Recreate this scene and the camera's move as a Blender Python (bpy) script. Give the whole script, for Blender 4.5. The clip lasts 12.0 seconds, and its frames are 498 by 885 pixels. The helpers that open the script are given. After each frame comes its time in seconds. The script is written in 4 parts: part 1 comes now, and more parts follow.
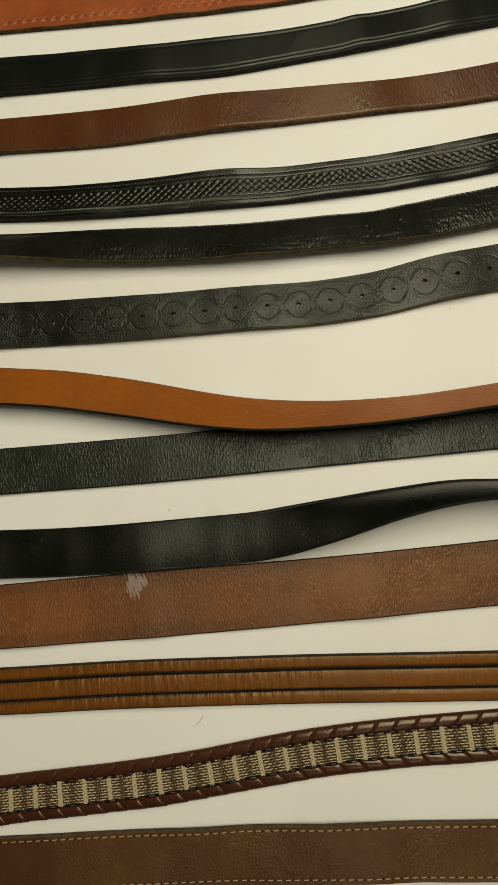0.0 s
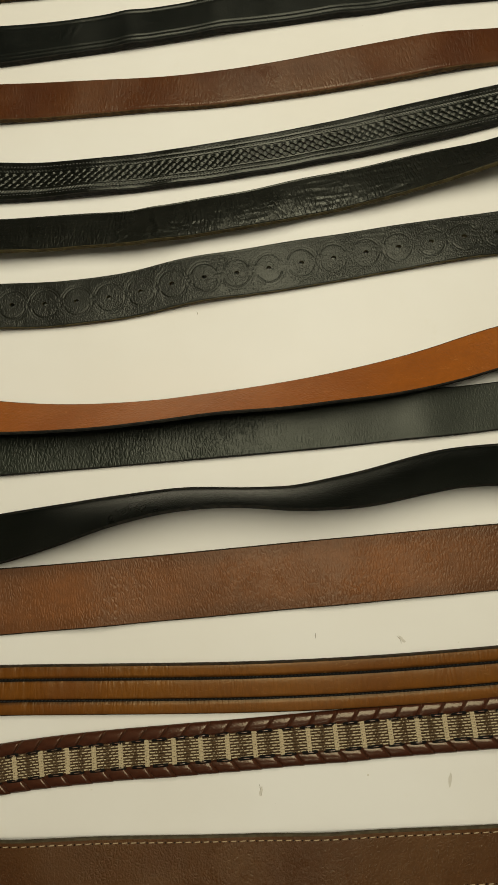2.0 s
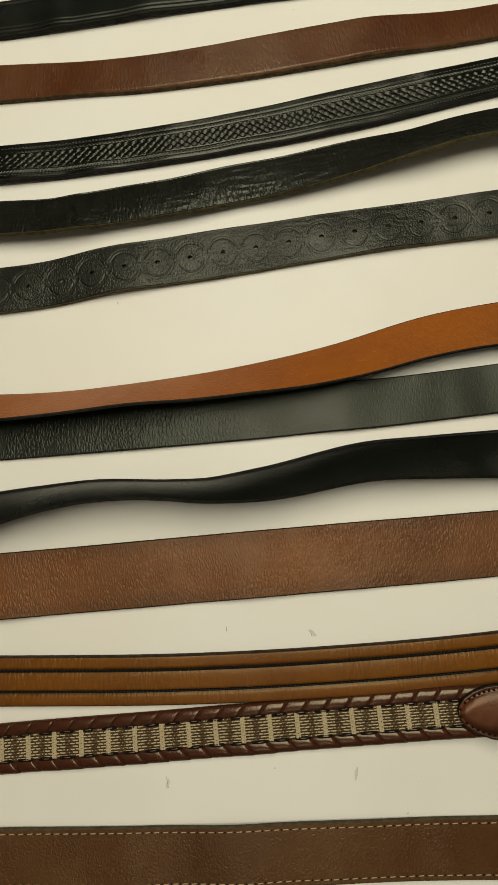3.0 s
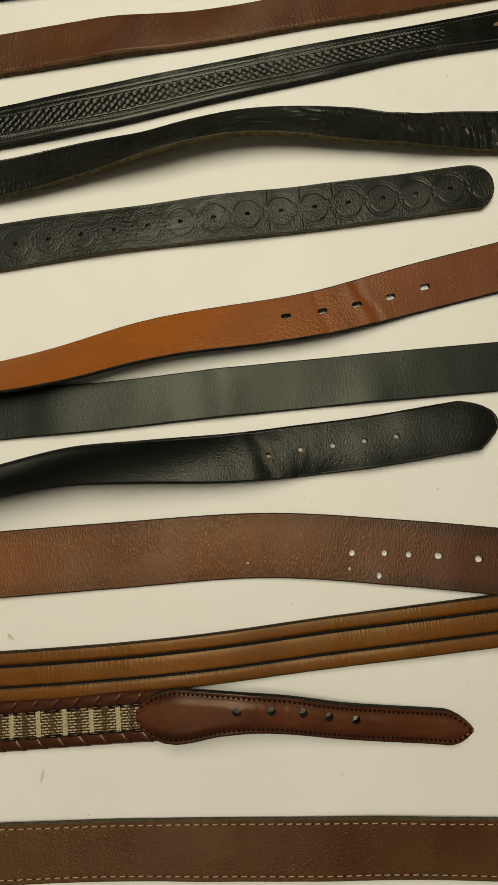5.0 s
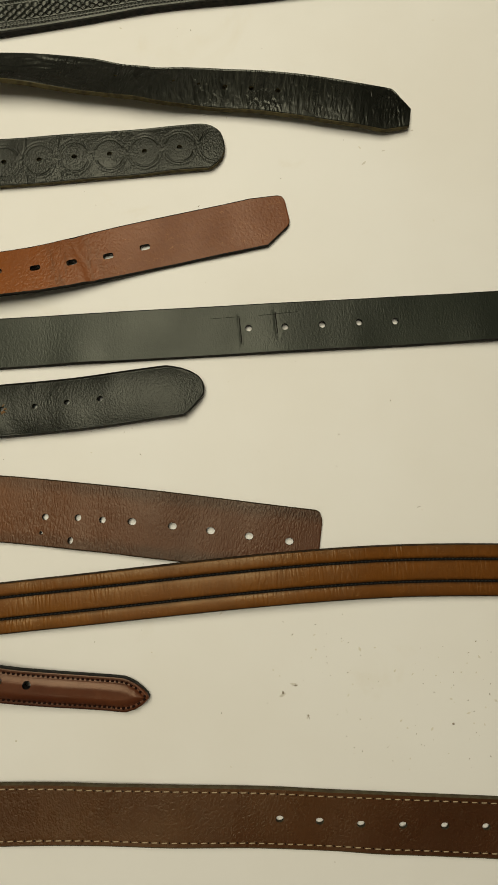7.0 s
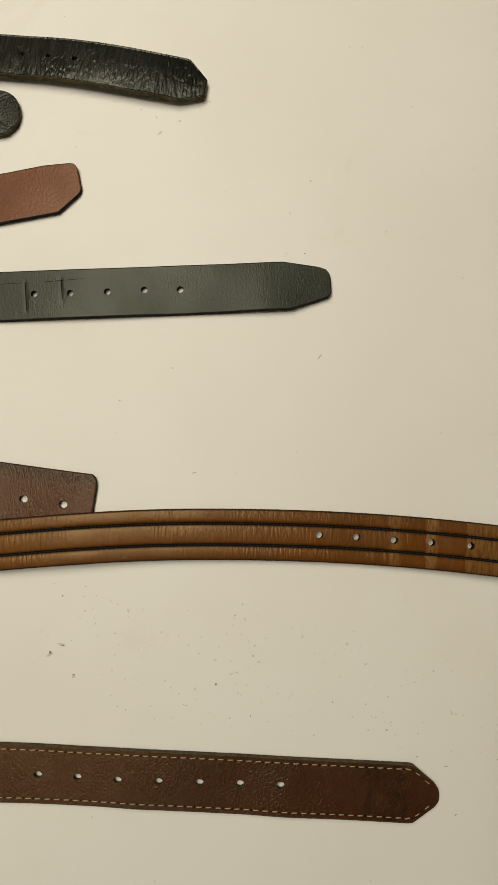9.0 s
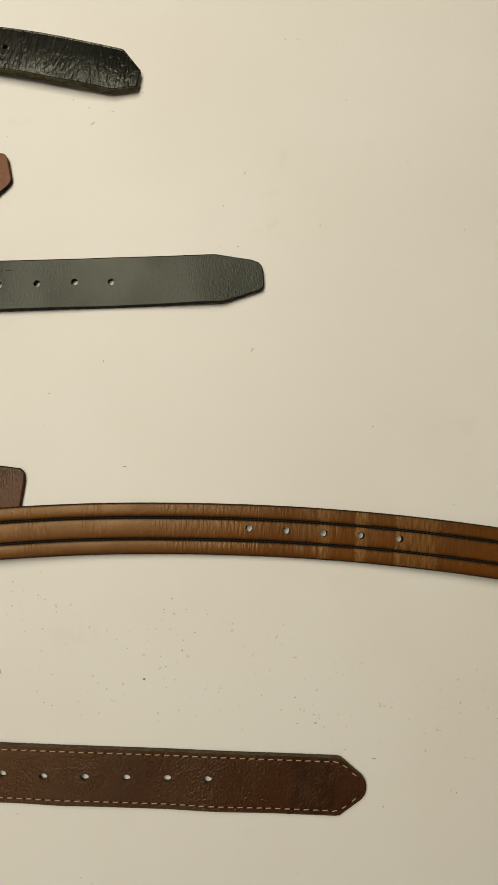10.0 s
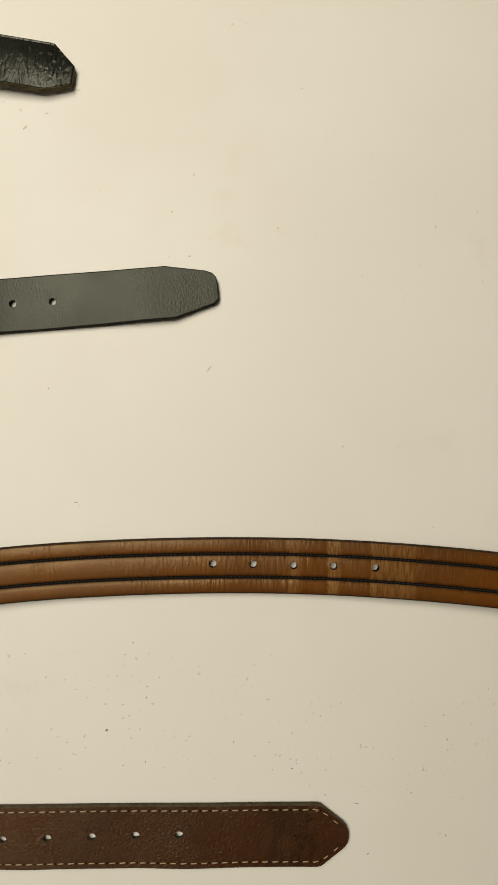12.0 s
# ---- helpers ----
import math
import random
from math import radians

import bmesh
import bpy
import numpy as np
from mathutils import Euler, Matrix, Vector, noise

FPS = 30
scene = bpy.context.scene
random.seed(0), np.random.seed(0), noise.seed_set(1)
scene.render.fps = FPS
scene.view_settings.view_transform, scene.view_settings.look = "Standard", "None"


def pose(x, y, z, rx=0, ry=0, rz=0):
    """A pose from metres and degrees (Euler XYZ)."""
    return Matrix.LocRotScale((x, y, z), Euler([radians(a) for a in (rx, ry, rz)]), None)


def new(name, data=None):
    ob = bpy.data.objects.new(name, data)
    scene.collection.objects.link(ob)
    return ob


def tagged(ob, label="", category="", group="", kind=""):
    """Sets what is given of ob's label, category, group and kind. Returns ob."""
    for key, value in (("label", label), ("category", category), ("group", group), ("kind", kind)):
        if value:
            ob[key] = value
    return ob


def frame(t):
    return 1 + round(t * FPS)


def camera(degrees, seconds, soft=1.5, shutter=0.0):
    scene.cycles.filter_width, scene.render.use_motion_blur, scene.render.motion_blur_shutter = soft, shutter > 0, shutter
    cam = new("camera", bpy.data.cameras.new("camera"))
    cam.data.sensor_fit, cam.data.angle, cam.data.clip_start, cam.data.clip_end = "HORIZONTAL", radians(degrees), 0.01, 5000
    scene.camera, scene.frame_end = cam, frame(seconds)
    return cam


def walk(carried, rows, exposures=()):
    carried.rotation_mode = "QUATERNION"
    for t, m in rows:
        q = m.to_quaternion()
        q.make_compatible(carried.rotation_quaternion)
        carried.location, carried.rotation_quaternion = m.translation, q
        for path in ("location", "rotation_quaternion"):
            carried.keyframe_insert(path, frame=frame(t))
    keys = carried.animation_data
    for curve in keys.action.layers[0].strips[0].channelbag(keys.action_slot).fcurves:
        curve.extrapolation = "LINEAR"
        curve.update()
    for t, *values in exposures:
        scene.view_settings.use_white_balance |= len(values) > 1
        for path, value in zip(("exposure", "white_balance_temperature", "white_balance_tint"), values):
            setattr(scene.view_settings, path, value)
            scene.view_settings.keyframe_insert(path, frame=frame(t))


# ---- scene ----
cam = camera(50.04, 12.0, soft=1.0)
PATH = [
    (0, 0.0008, 0.0010, 0.4064, 9.26, 4.22, -1.43),
    (0.5, 0.0646, 0.0020, 0.3998, 9.30, 3.62, -1.57),
    (1, 0.1232, -0.0010, 0.3945, 9.29, 3.20, -1.28),
    (1.5, 0.1632, 0.0016, 0.3897, 9.28, 2.75, -0.79),
    (2, 0.1872, 0.0038, 0.3873, 9.21, 2.41, -0.65),
    (2.5, 0.1990, -0.0007, 0.3848, 8.52, 2.39, -0.37),
    (3, 0.2477, 0.0036, 0.3810, 8.41, 2.38, -0.32),
    (3.5, 0.3164, 0.0094, 0.3823, 7.94, 2.12, -0.17),
    (3.7, 0.3388, 0.0093, 0.3814, 7.84, 2.00, -0.09),
    (5.3, 0.4770, 0.0117, 0.3734, 7.65, 2.15, 0.08),
    (5.5, 0.4943, 0.0074, 0.3729, 7.71, 2.27, 0.19),
    (6, 0.5344, 0.0095, 0.3732, 7.27, 1.44, 0.53),
    (6.5, 0.5741, 0.0028, 0.3654, 6.98, 0.90, 0.85),
    (7, 0.6445, -0.0018, 0.3593, 6.47, 0.15, 1.57),
    (7.2, 0.6641, -0.0027, 0.3583, 6.34, 0.00, 1.86),
    (8.8, 0.7762, -0.0158, 0.3615, 6.09, -0.82, 2.21),
    (9, 0.7912, -0.0164, 0.3624, 5.85, -0.54, 2.31),
    (9.5, 0.8198, -0.0189, 0.3624, 5.68, -0.56, 2.31),
    (10, 0.8312, -0.0180, 0.3611, 5.68, -1.63, 2.13),
    (10.5, 0.8446, -0.0003, 0.3445, 5.19, -1.35, 1.49),
    (11, 0.8449, 0.0140, 0.3409, 4.56, -1.53, 0.98),
    (11.5, 0.8495, 0.0108, 0.3349, 4.39, -1.26, -0.43),
    (12, 0.8567, 0.0099, 0.3368, 4.36, -1.39, -0.38),
]
EXPOSURES = [(0.0, 0.0, 6490, 9), (3.5, -0.02, 6490, 9), (5.5, -0.02, 6490, 9), (7.0, 0.02, 6490, 10), (9.5, 0.10, 6390, 14), (11.0, 0.19, 6390, 14), (12.0, 0.24, 6390, 14)]
walk(cam, [(t, pose(x, y, z, rx, ry, rz)) for t, x, y, z, rx, ry, rz in PATH], EXPOSURES)

# ---------------------------------------------------------------- light
world = bpy.data.worlds.new("world")
world.use_nodes = True
world.node_tree.nodes["Background"].inputs["Color"].default_value = (0.9, 0.86, 0.75, 1)
world.node_tree.nodes["Background"].inputs["Strength"].default_value = 0.03
scene.world = world

LAMPS = (((0.28, 0.72, 1.70), 0.85, 1.70, 32.4), ((0.12, -1.05, 1.70), 0.24, 0.40, 1.3))
for lamp_at, lamp_long, lamp_deep, lamp_power in LAMPS:
    lamp_data = bpy.data.lights.new("ceiling_lamp_light", "AREA")
    lamp_data.shape, lamp_data.size, lamp_data.size_y = "RECTANGLE", lamp_long, lamp_deep
    lamp_data.energy = lamp_power
    lamp_data.color = (1.0, 0.925, 0.72)
    new("ceiling_lamp_light", lamp_data).location = lamp_at


# ---------------------------------------------------------------- materials
class Nodes:
    """A small helper to wire a node material."""

    def __init__(self, name):
        self.mat = bpy.data.materials.new(name)
        self.mat.use_nodes = True
        self.tree = self.mat.node_tree
        self.bsdf = self.tree.nodes["Principled BSDF"]

    def add(self, kind, **inputs):
        node = self.tree.nodes.new(kind)
        for key, value in inputs.items():
            self.put(node.inputs[key.replace("_", " ")], value)
        return node

    def put(self, socket, value):
        if isinstance(value, bpy.types.NodeSocket):
            self.tree.links.new(value, socket)
        else:
            socket.default_value = value

    def uv(self, sx=1.0, sy=1.0):
        node = self.add("ShaderNodeMapping", Scale=(sx, sy, 1.0))
        self.put(node.inputs["Vector"], self.add("ShaderNodeUVMap").outputs["UV"])
        return node.outputs["Vector"]

    def place(self, s=1.0):
        node = self.add("ShaderNodeMapping", Scale=(s, s, s))
        self.put(node.inputs["Vector"], self.add("ShaderNodeTexCoord").outputs["Object"])
        return node.outputs["Vector"]

    def noise(self, vec, scale, detail=3.0, rough=0.55, warp=0.0):
        node = self.add("ShaderNodeTexNoise", Vector=vec, Scale=scale, Detail=detail, Roughness=rough, Distortion=warp)
        return node.outputs["Fac"]

    def voronoi(self, vec, scale, feature="F1", random_=1.0):
        node = self.add("ShaderNodeTexVoronoi", Vector=vec, Scale=scale, Randomness=random_)
        node.feature = feature
        return node.outputs["Distance"]

    def ramp(self, fac, lo, hi, a=0.0, b=1.0):
        node = self.add("ShaderNodeMapRange", Value=fac)
        node.inputs["From Min"].default_value, node.inputs["From Max"].default_value = lo, hi
        node.inputs["To Min"].default_value, node.inputs["To Max"].default_value = a, b
        node.interpolation_type = "SMOOTHSTEP"
        return node.outputs["Result"]

    def math(self, op, a, b=0.0):
        node = self.add("ShaderNodeMath")
        node.operation = op
        self.put(node.inputs[0], a)
        self.put(node.inputs[1], b)
        return node.outputs["Value"]

    def mix(self, fac, a, b, mode="MIX"):
        node = self.add("ShaderNodeMix")
        node.data_type, node.blend_type = "RGBA", mode
        self.put(node.inputs["Factor"], fac)
        self.put(node.inputs[6], (*a, 1) if isinstance(a, tuple) else a)
        self.put(node.inputs[7], (*b, 1) if isinstance(b, tuple) else b)
        return node.outputs[2]

    def bump(self, height, distance, strength=1.0, normal=None):
        node = self.add("ShaderNodeBump", Height=height, Distance=distance, Strength=strength)
        if normal is not None:
            self.put(node.inputs["Normal"], normal)
        return node.outputs["Normal"]

    def done(self, color, rough, normal=None, spec=0.5, metal=0.0):
        self.put(self.bsdf.inputs["Base Color"], (*color, 1) if isinstance(color, tuple) else color)
        self.put(self.bsdf.inputs["Roughness"], rough)
        self.put(self.bsdf.inputs["Specular IOR Level"], spec)
        self.put(self.bsdf.inputs["Metallic"], metal)
        if normal is not None:
            self.put(self.bsdf.inputs["Normal"], normal)
        return self.mat


def leather(name, base, worn, rough=(0.35, 0.5), grain=700.0, grain_depth=0.00012, crease=0.0, crease_scale=260.0,
            spec=0.5, scuff=None, burn=None, half=0.018, patch=22.0, long_scuff=0.0, burn_from=None, along=None, seams=(), bands=(), fade=None, sheen=14.0, valley_shade=0.0, streaks=(), tint=(1.0, 0.90, 0.68), dents=1.0, stretch=0.34, seam_share=0.85, streak_scale=(220.0, 34.0)):
    """Dyed leather: two tones in patches, pebbled grain, wrinkles across the strap, scuffs, burnished edges."""
    n = Nodes(name)
    uv = n.uv()
    patches = n.ramp(n.noise(uv, patch, 3.0), 0.35, 0.65)
    color = n.mix(patches, base, worn)
    if along:
        far, start, stop = along
        other = n.mix(patches, far, tuple(0.78 * c for c in far))
        color = n.mix(n.ramp(n.add("ShaderNodeSeparateXYZ", Vector=uv).outputs["X"], start, stop), color, other)
    mottle = n.ramp(n.noise(uv, 190.0, 4.0), 0.3, 0.7)
    color = n.mix(n.math("MULTIPLY", mottle, 0.30), color, tuple(0.55 * c for c in base))
    if burn:
        sep = n.add("ShaderNodeSeparateXYZ", Vector=uv)
        side = n.math("ABSOLUTE", sep.outputs["Y"])
        wobble = n.math("MULTIPLY_ADD", n.noise(uv, 60.0, 3.0), 0.006)
        n.put(wobble.node.inputs[2], side)
        amount = n.math("MULTIPLY", n.ramp(wobble, half - 0.005, half + 0.004), 0.8)
        if burn_from:
            amount = n.math("MULTIPLY", amount, n.ramp(sep.outputs["X"], burn_from[0], burn_from[1], 0.40, 1.0))
        color = n.mix(amount, color, burn)
    # colour goes darker close to each seam line, with a ragged margin
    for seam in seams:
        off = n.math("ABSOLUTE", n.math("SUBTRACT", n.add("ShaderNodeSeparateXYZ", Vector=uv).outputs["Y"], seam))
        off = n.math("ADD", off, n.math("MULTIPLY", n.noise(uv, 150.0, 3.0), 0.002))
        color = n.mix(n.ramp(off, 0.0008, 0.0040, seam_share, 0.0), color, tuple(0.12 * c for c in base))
    for start, stop, share in bands:
        run = n.add("ShaderNodeSeparateXYZ", Vector=n.uv()).outputs["X"]
        run = n.math("ADD", run, n.math("MULTIPLY", n.noise(n.uv(1.0, 0.6), 350.0, 3.0), 0.005))
        inside = n.math("MULTIPLY", n.ramp(run, start, start + 0.0006), n.ramp(run, stop - 0.004, stop, 1.0, 0.0))
        streak = n.ramp(n.noise(n.uv(1.0, 0.15), 800.0, 3.0), 0.35, 0.6, 0.15, 1.0)
        color = n.mix(n.math("MULTIPLY", n.math("MULTIPLY", inside, streak), share), color, scuff)
    if scuff:
        marks = n.ramp(n.noise(n.uv(110.0, 260.0), 1.0, 6.0, 0.78, 1.6), 0.59, 0.67)
        color = n.mix(n.math("MULTIPLY", marks, 0.32), color, scuff)
    for a, b, c, d, tone, share in streaks:
        run = n.add("ShaderNodeSeparateXYZ", Vector=n.uv()).outputs["X"]
        inside = n.math("MULTIPLY", n.ramp(run, a, b), n.ramp(run, c, d, 1.0, 0.0))
        rub_or_sheen = n.ramp(n.noise(n.uv(*streak_scale), 1.0, 4.0, 0.6, 1.2), 0.44, 0.70)
        color = n.mix(n.math("MULTIPLY", n.math("MULTIPLY", inside, rub_or_sheen), share), color, tone)
    if long_scuff:
        streak = n.ramp(n.noise(n.uv(60.0, 500.0), 1.0, 3.0, 0.6, 0.6), 0.62, 0.8)
        color = n.mix(n.math("MULTIPLY", streak, long_scuff), color, worn)
    shine = n.ramp(n.noise(uv, sheen, 4.0), 0.35, 0.65, rough[0], rough[1])
    pebbles = n.math("ADD", n.voronoi(n.uv(1.0, 0.8), grain, "SMOOTH_F1"), n.math("MULTIPLY", n.noise(uv, grain * 1.3, 4.0), 0.8))
    normal = n.bump(n.noise(n.uv(1.0, 0.5), 22.0, 1.0), 0.0016 * dents, 1.0)
    normal = n.bump(pebbles, grain_depth * 0.9, 0.9, normal)
    if crease:
        area = n.ramp(n.noise(uv, 26.0, 2.0), 0.35, 0.65, 0.35, 1.0)
        if fade:
            run = n.add("ShaderNodeSeparateXYZ", Vector=uv).outputs["X"]
            area = n.math("MULTIPLY", area, n.ramp(run, fade[0], fade[1], 1.0, fade[2]))
        cells = n.uv(crease_scale, crease_scale * stretch)
        cells = n.mix(0.22, cells, n.add("ShaderNodeTexNoise", Vector=cells, Scale=1.6, Detail=2.0).outputs["Color"])
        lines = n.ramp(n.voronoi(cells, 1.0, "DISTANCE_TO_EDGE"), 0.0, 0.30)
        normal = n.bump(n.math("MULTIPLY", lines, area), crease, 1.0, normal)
        # darker colour in the crease valleys stands in for their relief shade
        if valley_shade:
            color = n.mix(n.math("MULTIPLY", n.ramp(lines, 0.0, 0.6, valley_shade, 0.0), area), color, tuple(0.45 * c for c in worn))
    n.bsdf.inputs["Specular Tint"].default_value = (*tint, 1.0)
    return n.done(color, shine, normal, spec)


def raw_edge(name, a, b, rough=0.75):
    n = Nodes(name)
    at = n.place()
    color = n.mix(n.ramp(n.noise(at, 260.0, 4.0), 0.4, 0.62), a, b)
    return n.done(color, rough, n.bump(n.noise(at, 900.0, 4.0), 0.0003, 0.7), 0.15)


def plain(name, color, rough=0.6, spec=0.4, vary=0.25, scale=300.0, depth=0.00008):
    n = Nodes(name)
    at = n.place()
    tone = n.mix(n.math("MULTIPLY", n.noise(at, scale, 4.0), vary * 2), color, tuple(0.5 * c for c in color))
    return n.done(tone, rough, n.bump(n.noise(at, scale * 4, 3.0), depth, 0.6), spec)


def white_laminate():
    n = Nodes("white_laminate")
    at = n.place()
    cloud = n.ramp(n.noise(at, 5.0, 4.0), 0.3, 0.7)
    color = n.mix(cloud, (0.80, 0.795, 0.765), (0.765, 0.75, 0.705))
    stain = n.ramp(n.noise(at, 17.0, 5.0, 0.6, 0.6), 0.62, 0.78)
    color = n.mix(n.math("MULTIPLY", stain, 0.35), color, (0.70, 0.66, 0.56))
    freckle = n.ramp(n.noise(at, 120.0, 5.0, 0.7), 0.70, 0.78)
    color = n.mix(n.math("MULTIPLY", freckle, 0.3), color, (0.50, 0.46, 0.38))
    rough = n.ramp(n.noise(at, 9.0, 5.0), 0.3, 0.7, 0.46, 0.58)
    return n.done(color, rough, n.bump(n.noise(at, 55.0, 3.0), 0.0003, 0.3), 0.35)


def painted(name, color, scale=14.0):
    n = Nodes(name)
    at = n.place()
    tone = n.mix(n.ramp(n.noise(at, scale, 4.0), 0.3, 0.7), color, tuple(0.93 * c for c in color))
    return n.done(tone, 0.8, n.bump(n.noise(at, 180.0, 4.0), 0.0006, 0.4), 0.2)


LAMINATE = white_laminate()
WALL_PAINT = painted("wall_paint", (0.30, 0.29, 0.27))
WHITE_PAINT = painted("white_wall_paint", (0.78, 0.76, 0.71))
CEILING_PAINT = painted("ceiling_paint", (0.46, 0.45, 0.42))
FLOOR_WOOD = plain("floor_wood", (0.30, 0.21, 0.13), 0.5, 0.4, 0.4, 8.0)
STEEL = plain("powder_coated_steel", (0.10, 0.10, 0.10), 0.45)
LAMP_HOUSING = painted("lamp_housing", (0.75, 0.75, 0.73))

ORANGE = leather("orange_tan_leather", (0.295, 0.084, 0.007), (0.240, 0.066, 0.005), (0.36, 0.48), 640, 0.00016, crease=0.00014, crease_scale=420,
                 # far end is browner; its colour is also dulled in place of grazing sheen
                 spec=0.34, along=((0.150, 0.046, 0.017), 0.72, 0.98), scuff=(0.52, 0.24, 0.09), patch=14, fade=(0.86, 0.98, 0.3), tint=(1.0, 0.88, 0.72), stretch=0.8,
                 streaks=((0.868, 0.874, 0.882, 0.888, (0.075, 0.026, 0.006), 0.45), (0.893, 0.899, 0.906, 0.913, (0.075, 0.026, 0.006), 0.45)))
CHESTNUT = leather("chestnut_orange_leather", (0.32, 0.078, 0.018), (0.25, 0.055, 0.012), (0.36, 0.5), 800, 0.00008, spec=0.4)
BLACK_PIPED = leather("smooth_black_leather", (0.0028, 0.0040, 0.0036), (0.0045, 0.0058, 0.0052), (0.28, 0.38), 900, 0.00005, crease=0.00003,
                      crease_scale=300, spec=0.26, tint=(0.97, 1.0, 0.86), dents=1.2)
DARK_BROWN = leather("glossy_dark_brown_leather", (0.090, 0.029, 0.0085), (0.064, 0.018, 0.006), (0.24, 0.38), 700, 0.00005,
                     crease=0.00008, crease_scale=420, spec=0.44, patch=16, dents=1.2, long_scuff=0.25)
BLACK_TOOLED = leather("tooled_black_leather", (0.0022, 0.0029, 0.0020), (0.0040, 0.0046, 0.0038), (0.19, 0.29), 800, 0.00008, spec=0.34, tint=(0.97, 1.0, 0.86), dents=1.7)
BLACK_WRINKLED = leather("wrinkled_black_leather", (0.0022, 0.0029, 0.0020), (0.0052, 0.0059, 0.0046), (0.24, 0.36), 700, 0.00010,
                         crease=0.00022, crease_scale=420, spec=0.4, patch=30, long_scuff=0.3, tint=(0.97, 1.0, 0.86), dents=1.6,
                         # first streak is rubbed wear; the second greys the colour to imitate satin sheen
                         streaks=((0.93, 0.96, 1.04, 1.10, (0.105, 0.108, 0.085), 0.2), (0.30, 0.50, 0.66, 0.72, (0.040, 0.043, 0.032), 0.12)), streak_scale=(620.0, 30.0))
BLACK_STAMPED = leather("stamped_black_leather", (0.0026, 0.0030, 0.0022), (0.0052, 0.0058, 0.0044), (0.31, 0.41), 900, 0.00009,
                        crease=0.00016, crease_scale=720, spec=0.34, patch=26, tint=(0.97, 1.0, 0.86), dents=1.8, stretch=0.7)
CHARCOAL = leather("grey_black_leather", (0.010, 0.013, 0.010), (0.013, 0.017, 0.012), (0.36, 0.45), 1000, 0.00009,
                   crease=0.00024, crease_scale=560, spec=0.34, patch=10, fade=(0.46, 0.66, 0.16), tint=(0.97, 1.0, 0.86), valley_shade=0.4, dents=0.8, stretch=0.42)
BLACK_SOFT = leather("soft_black_leather", (0.0021, 0.0030, 0.0022), (0.0040, 0.0048, 0.0041), (0.26, 0.37), 1000, 0.0002,
                     crease=0.00003, crease_scale=600, spec=0.29, patch=18, tint=(0.97, 1.0, 0.86), dents=1.6)
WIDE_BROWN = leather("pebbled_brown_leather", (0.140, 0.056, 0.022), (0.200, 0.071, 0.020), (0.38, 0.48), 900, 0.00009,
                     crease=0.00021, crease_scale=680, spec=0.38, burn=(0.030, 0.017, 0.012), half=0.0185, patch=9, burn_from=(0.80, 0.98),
                     along=((0.088, 0.033, 0.017), 0.74, 0.98), fade=(0.74, 0.98, 0.6), tint=(1.0, 0.86, 0.68), valley_shade=0.4, dents=0.9, stretch=0.38)
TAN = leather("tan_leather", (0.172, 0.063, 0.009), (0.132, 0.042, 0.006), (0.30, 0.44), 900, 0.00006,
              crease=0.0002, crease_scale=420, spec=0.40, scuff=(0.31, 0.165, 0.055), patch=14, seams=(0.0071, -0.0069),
              bands=((1.2545, 1.264, 0.35), (1.279, 1.288, 0.55), (1.305, 1.335, 0.35)), tint=(1.0, 0.80, 0.50), along=((0.140, 0.047, 0.007), 0.85, 1.22), stretch=0.22, fade=(0.25, 0.42, 0.5), burn=(0.040, 0.015, 0.004), half=0.0192, valley_shade=0.3, seam_share=1.0)
OXBLOOD = leather("oxblood_leather", (0.098, 0.030, 0.012), (0.066, 0.018, 0.008), (0.28, 0.38), 800, 0.00005,
                  crease=0.00003, crease_scale=260, spec=0.4, patch=24, tint=(1.0, 0.74, 0.54), burn=(0.022, 0.006, 0.003), half=0.0115)
OXBLOOD_LACE = leather("oxblood_lace_leather", (0.062, 0.020, 0.010), (0.042, 0.013, 0.007), (0.20, 0.30), 600, 0.00008, spec=0.5, patch=60)
# paler patches imitate zones of sheen in the colour; tone darkens towards the tip
OILED_BROWN = leather("oiled_brown_leather", (0.100, 0.046, 0.018), (0.070, 0.028, 0.011), (0.22, 0.34), 900, 0.0002,
                      crease=0.00013, crease_scale=560, spec=0.50, patch=10, along=((0.056, 0.020, 0.008), 0.86, 1.22), dents=1.9, stretch=0.85, streaks=((1.225, 1.245, 1.268, 1.276, (0.014, 0.006, 0.003), 0.7),), streak_scale=(48.0, 44.0))
EDGE_BLACK = raw_edge("blackened_edge", (0.008, 0.008, 0.007), (0.02, 0.018, 0.014))
EDGE_DARK = raw_edge("dark_brown_edge", (0.040, 0.024, 0.010), (0.018, 0.011, 0.006))
EDGE_OLIVE = raw_edge("raw_olive_edge", (0.095, 0.078, 0.034), (0.050, 0.040, 0.017))
EDGE_BROWN = raw_edge("raw_brown_edge", (0.09, 0.052, 0.020), (0.045, 0.025, 0.010))
EDGE_GREY = raw_edge("grey_brown_edge", (0.075, 0.062, 0.035), (0.05, 0.038, 0.02))
GROOVE = plain("blackened_groove", (0.006, 0.005, 0.004), 0.8, 0.12)
# lace far paler than the rim leather: its highlight is put into the colour
HIGHLIT_LACE = plain("highlit_brown_lace", (0.20, 0.115, 0.075), 0.25, 0.7)
THREAD_BLACK = plain("black_thread", (0.008, 0.008, 0.007), 0.6, 0.25)
THREAD_GREY = plain("waxed_grey_thread", (0.10, 0.10, 0.09), 0.5, 0.5)
THREAD_TAN = plain("tan_thread", (0.42, 0.33, 0.20), 0.7)
THREAD_DARK = plain("dark_brown_thread", (0.014, 0.005, 0.003), 0.9, 0.1)
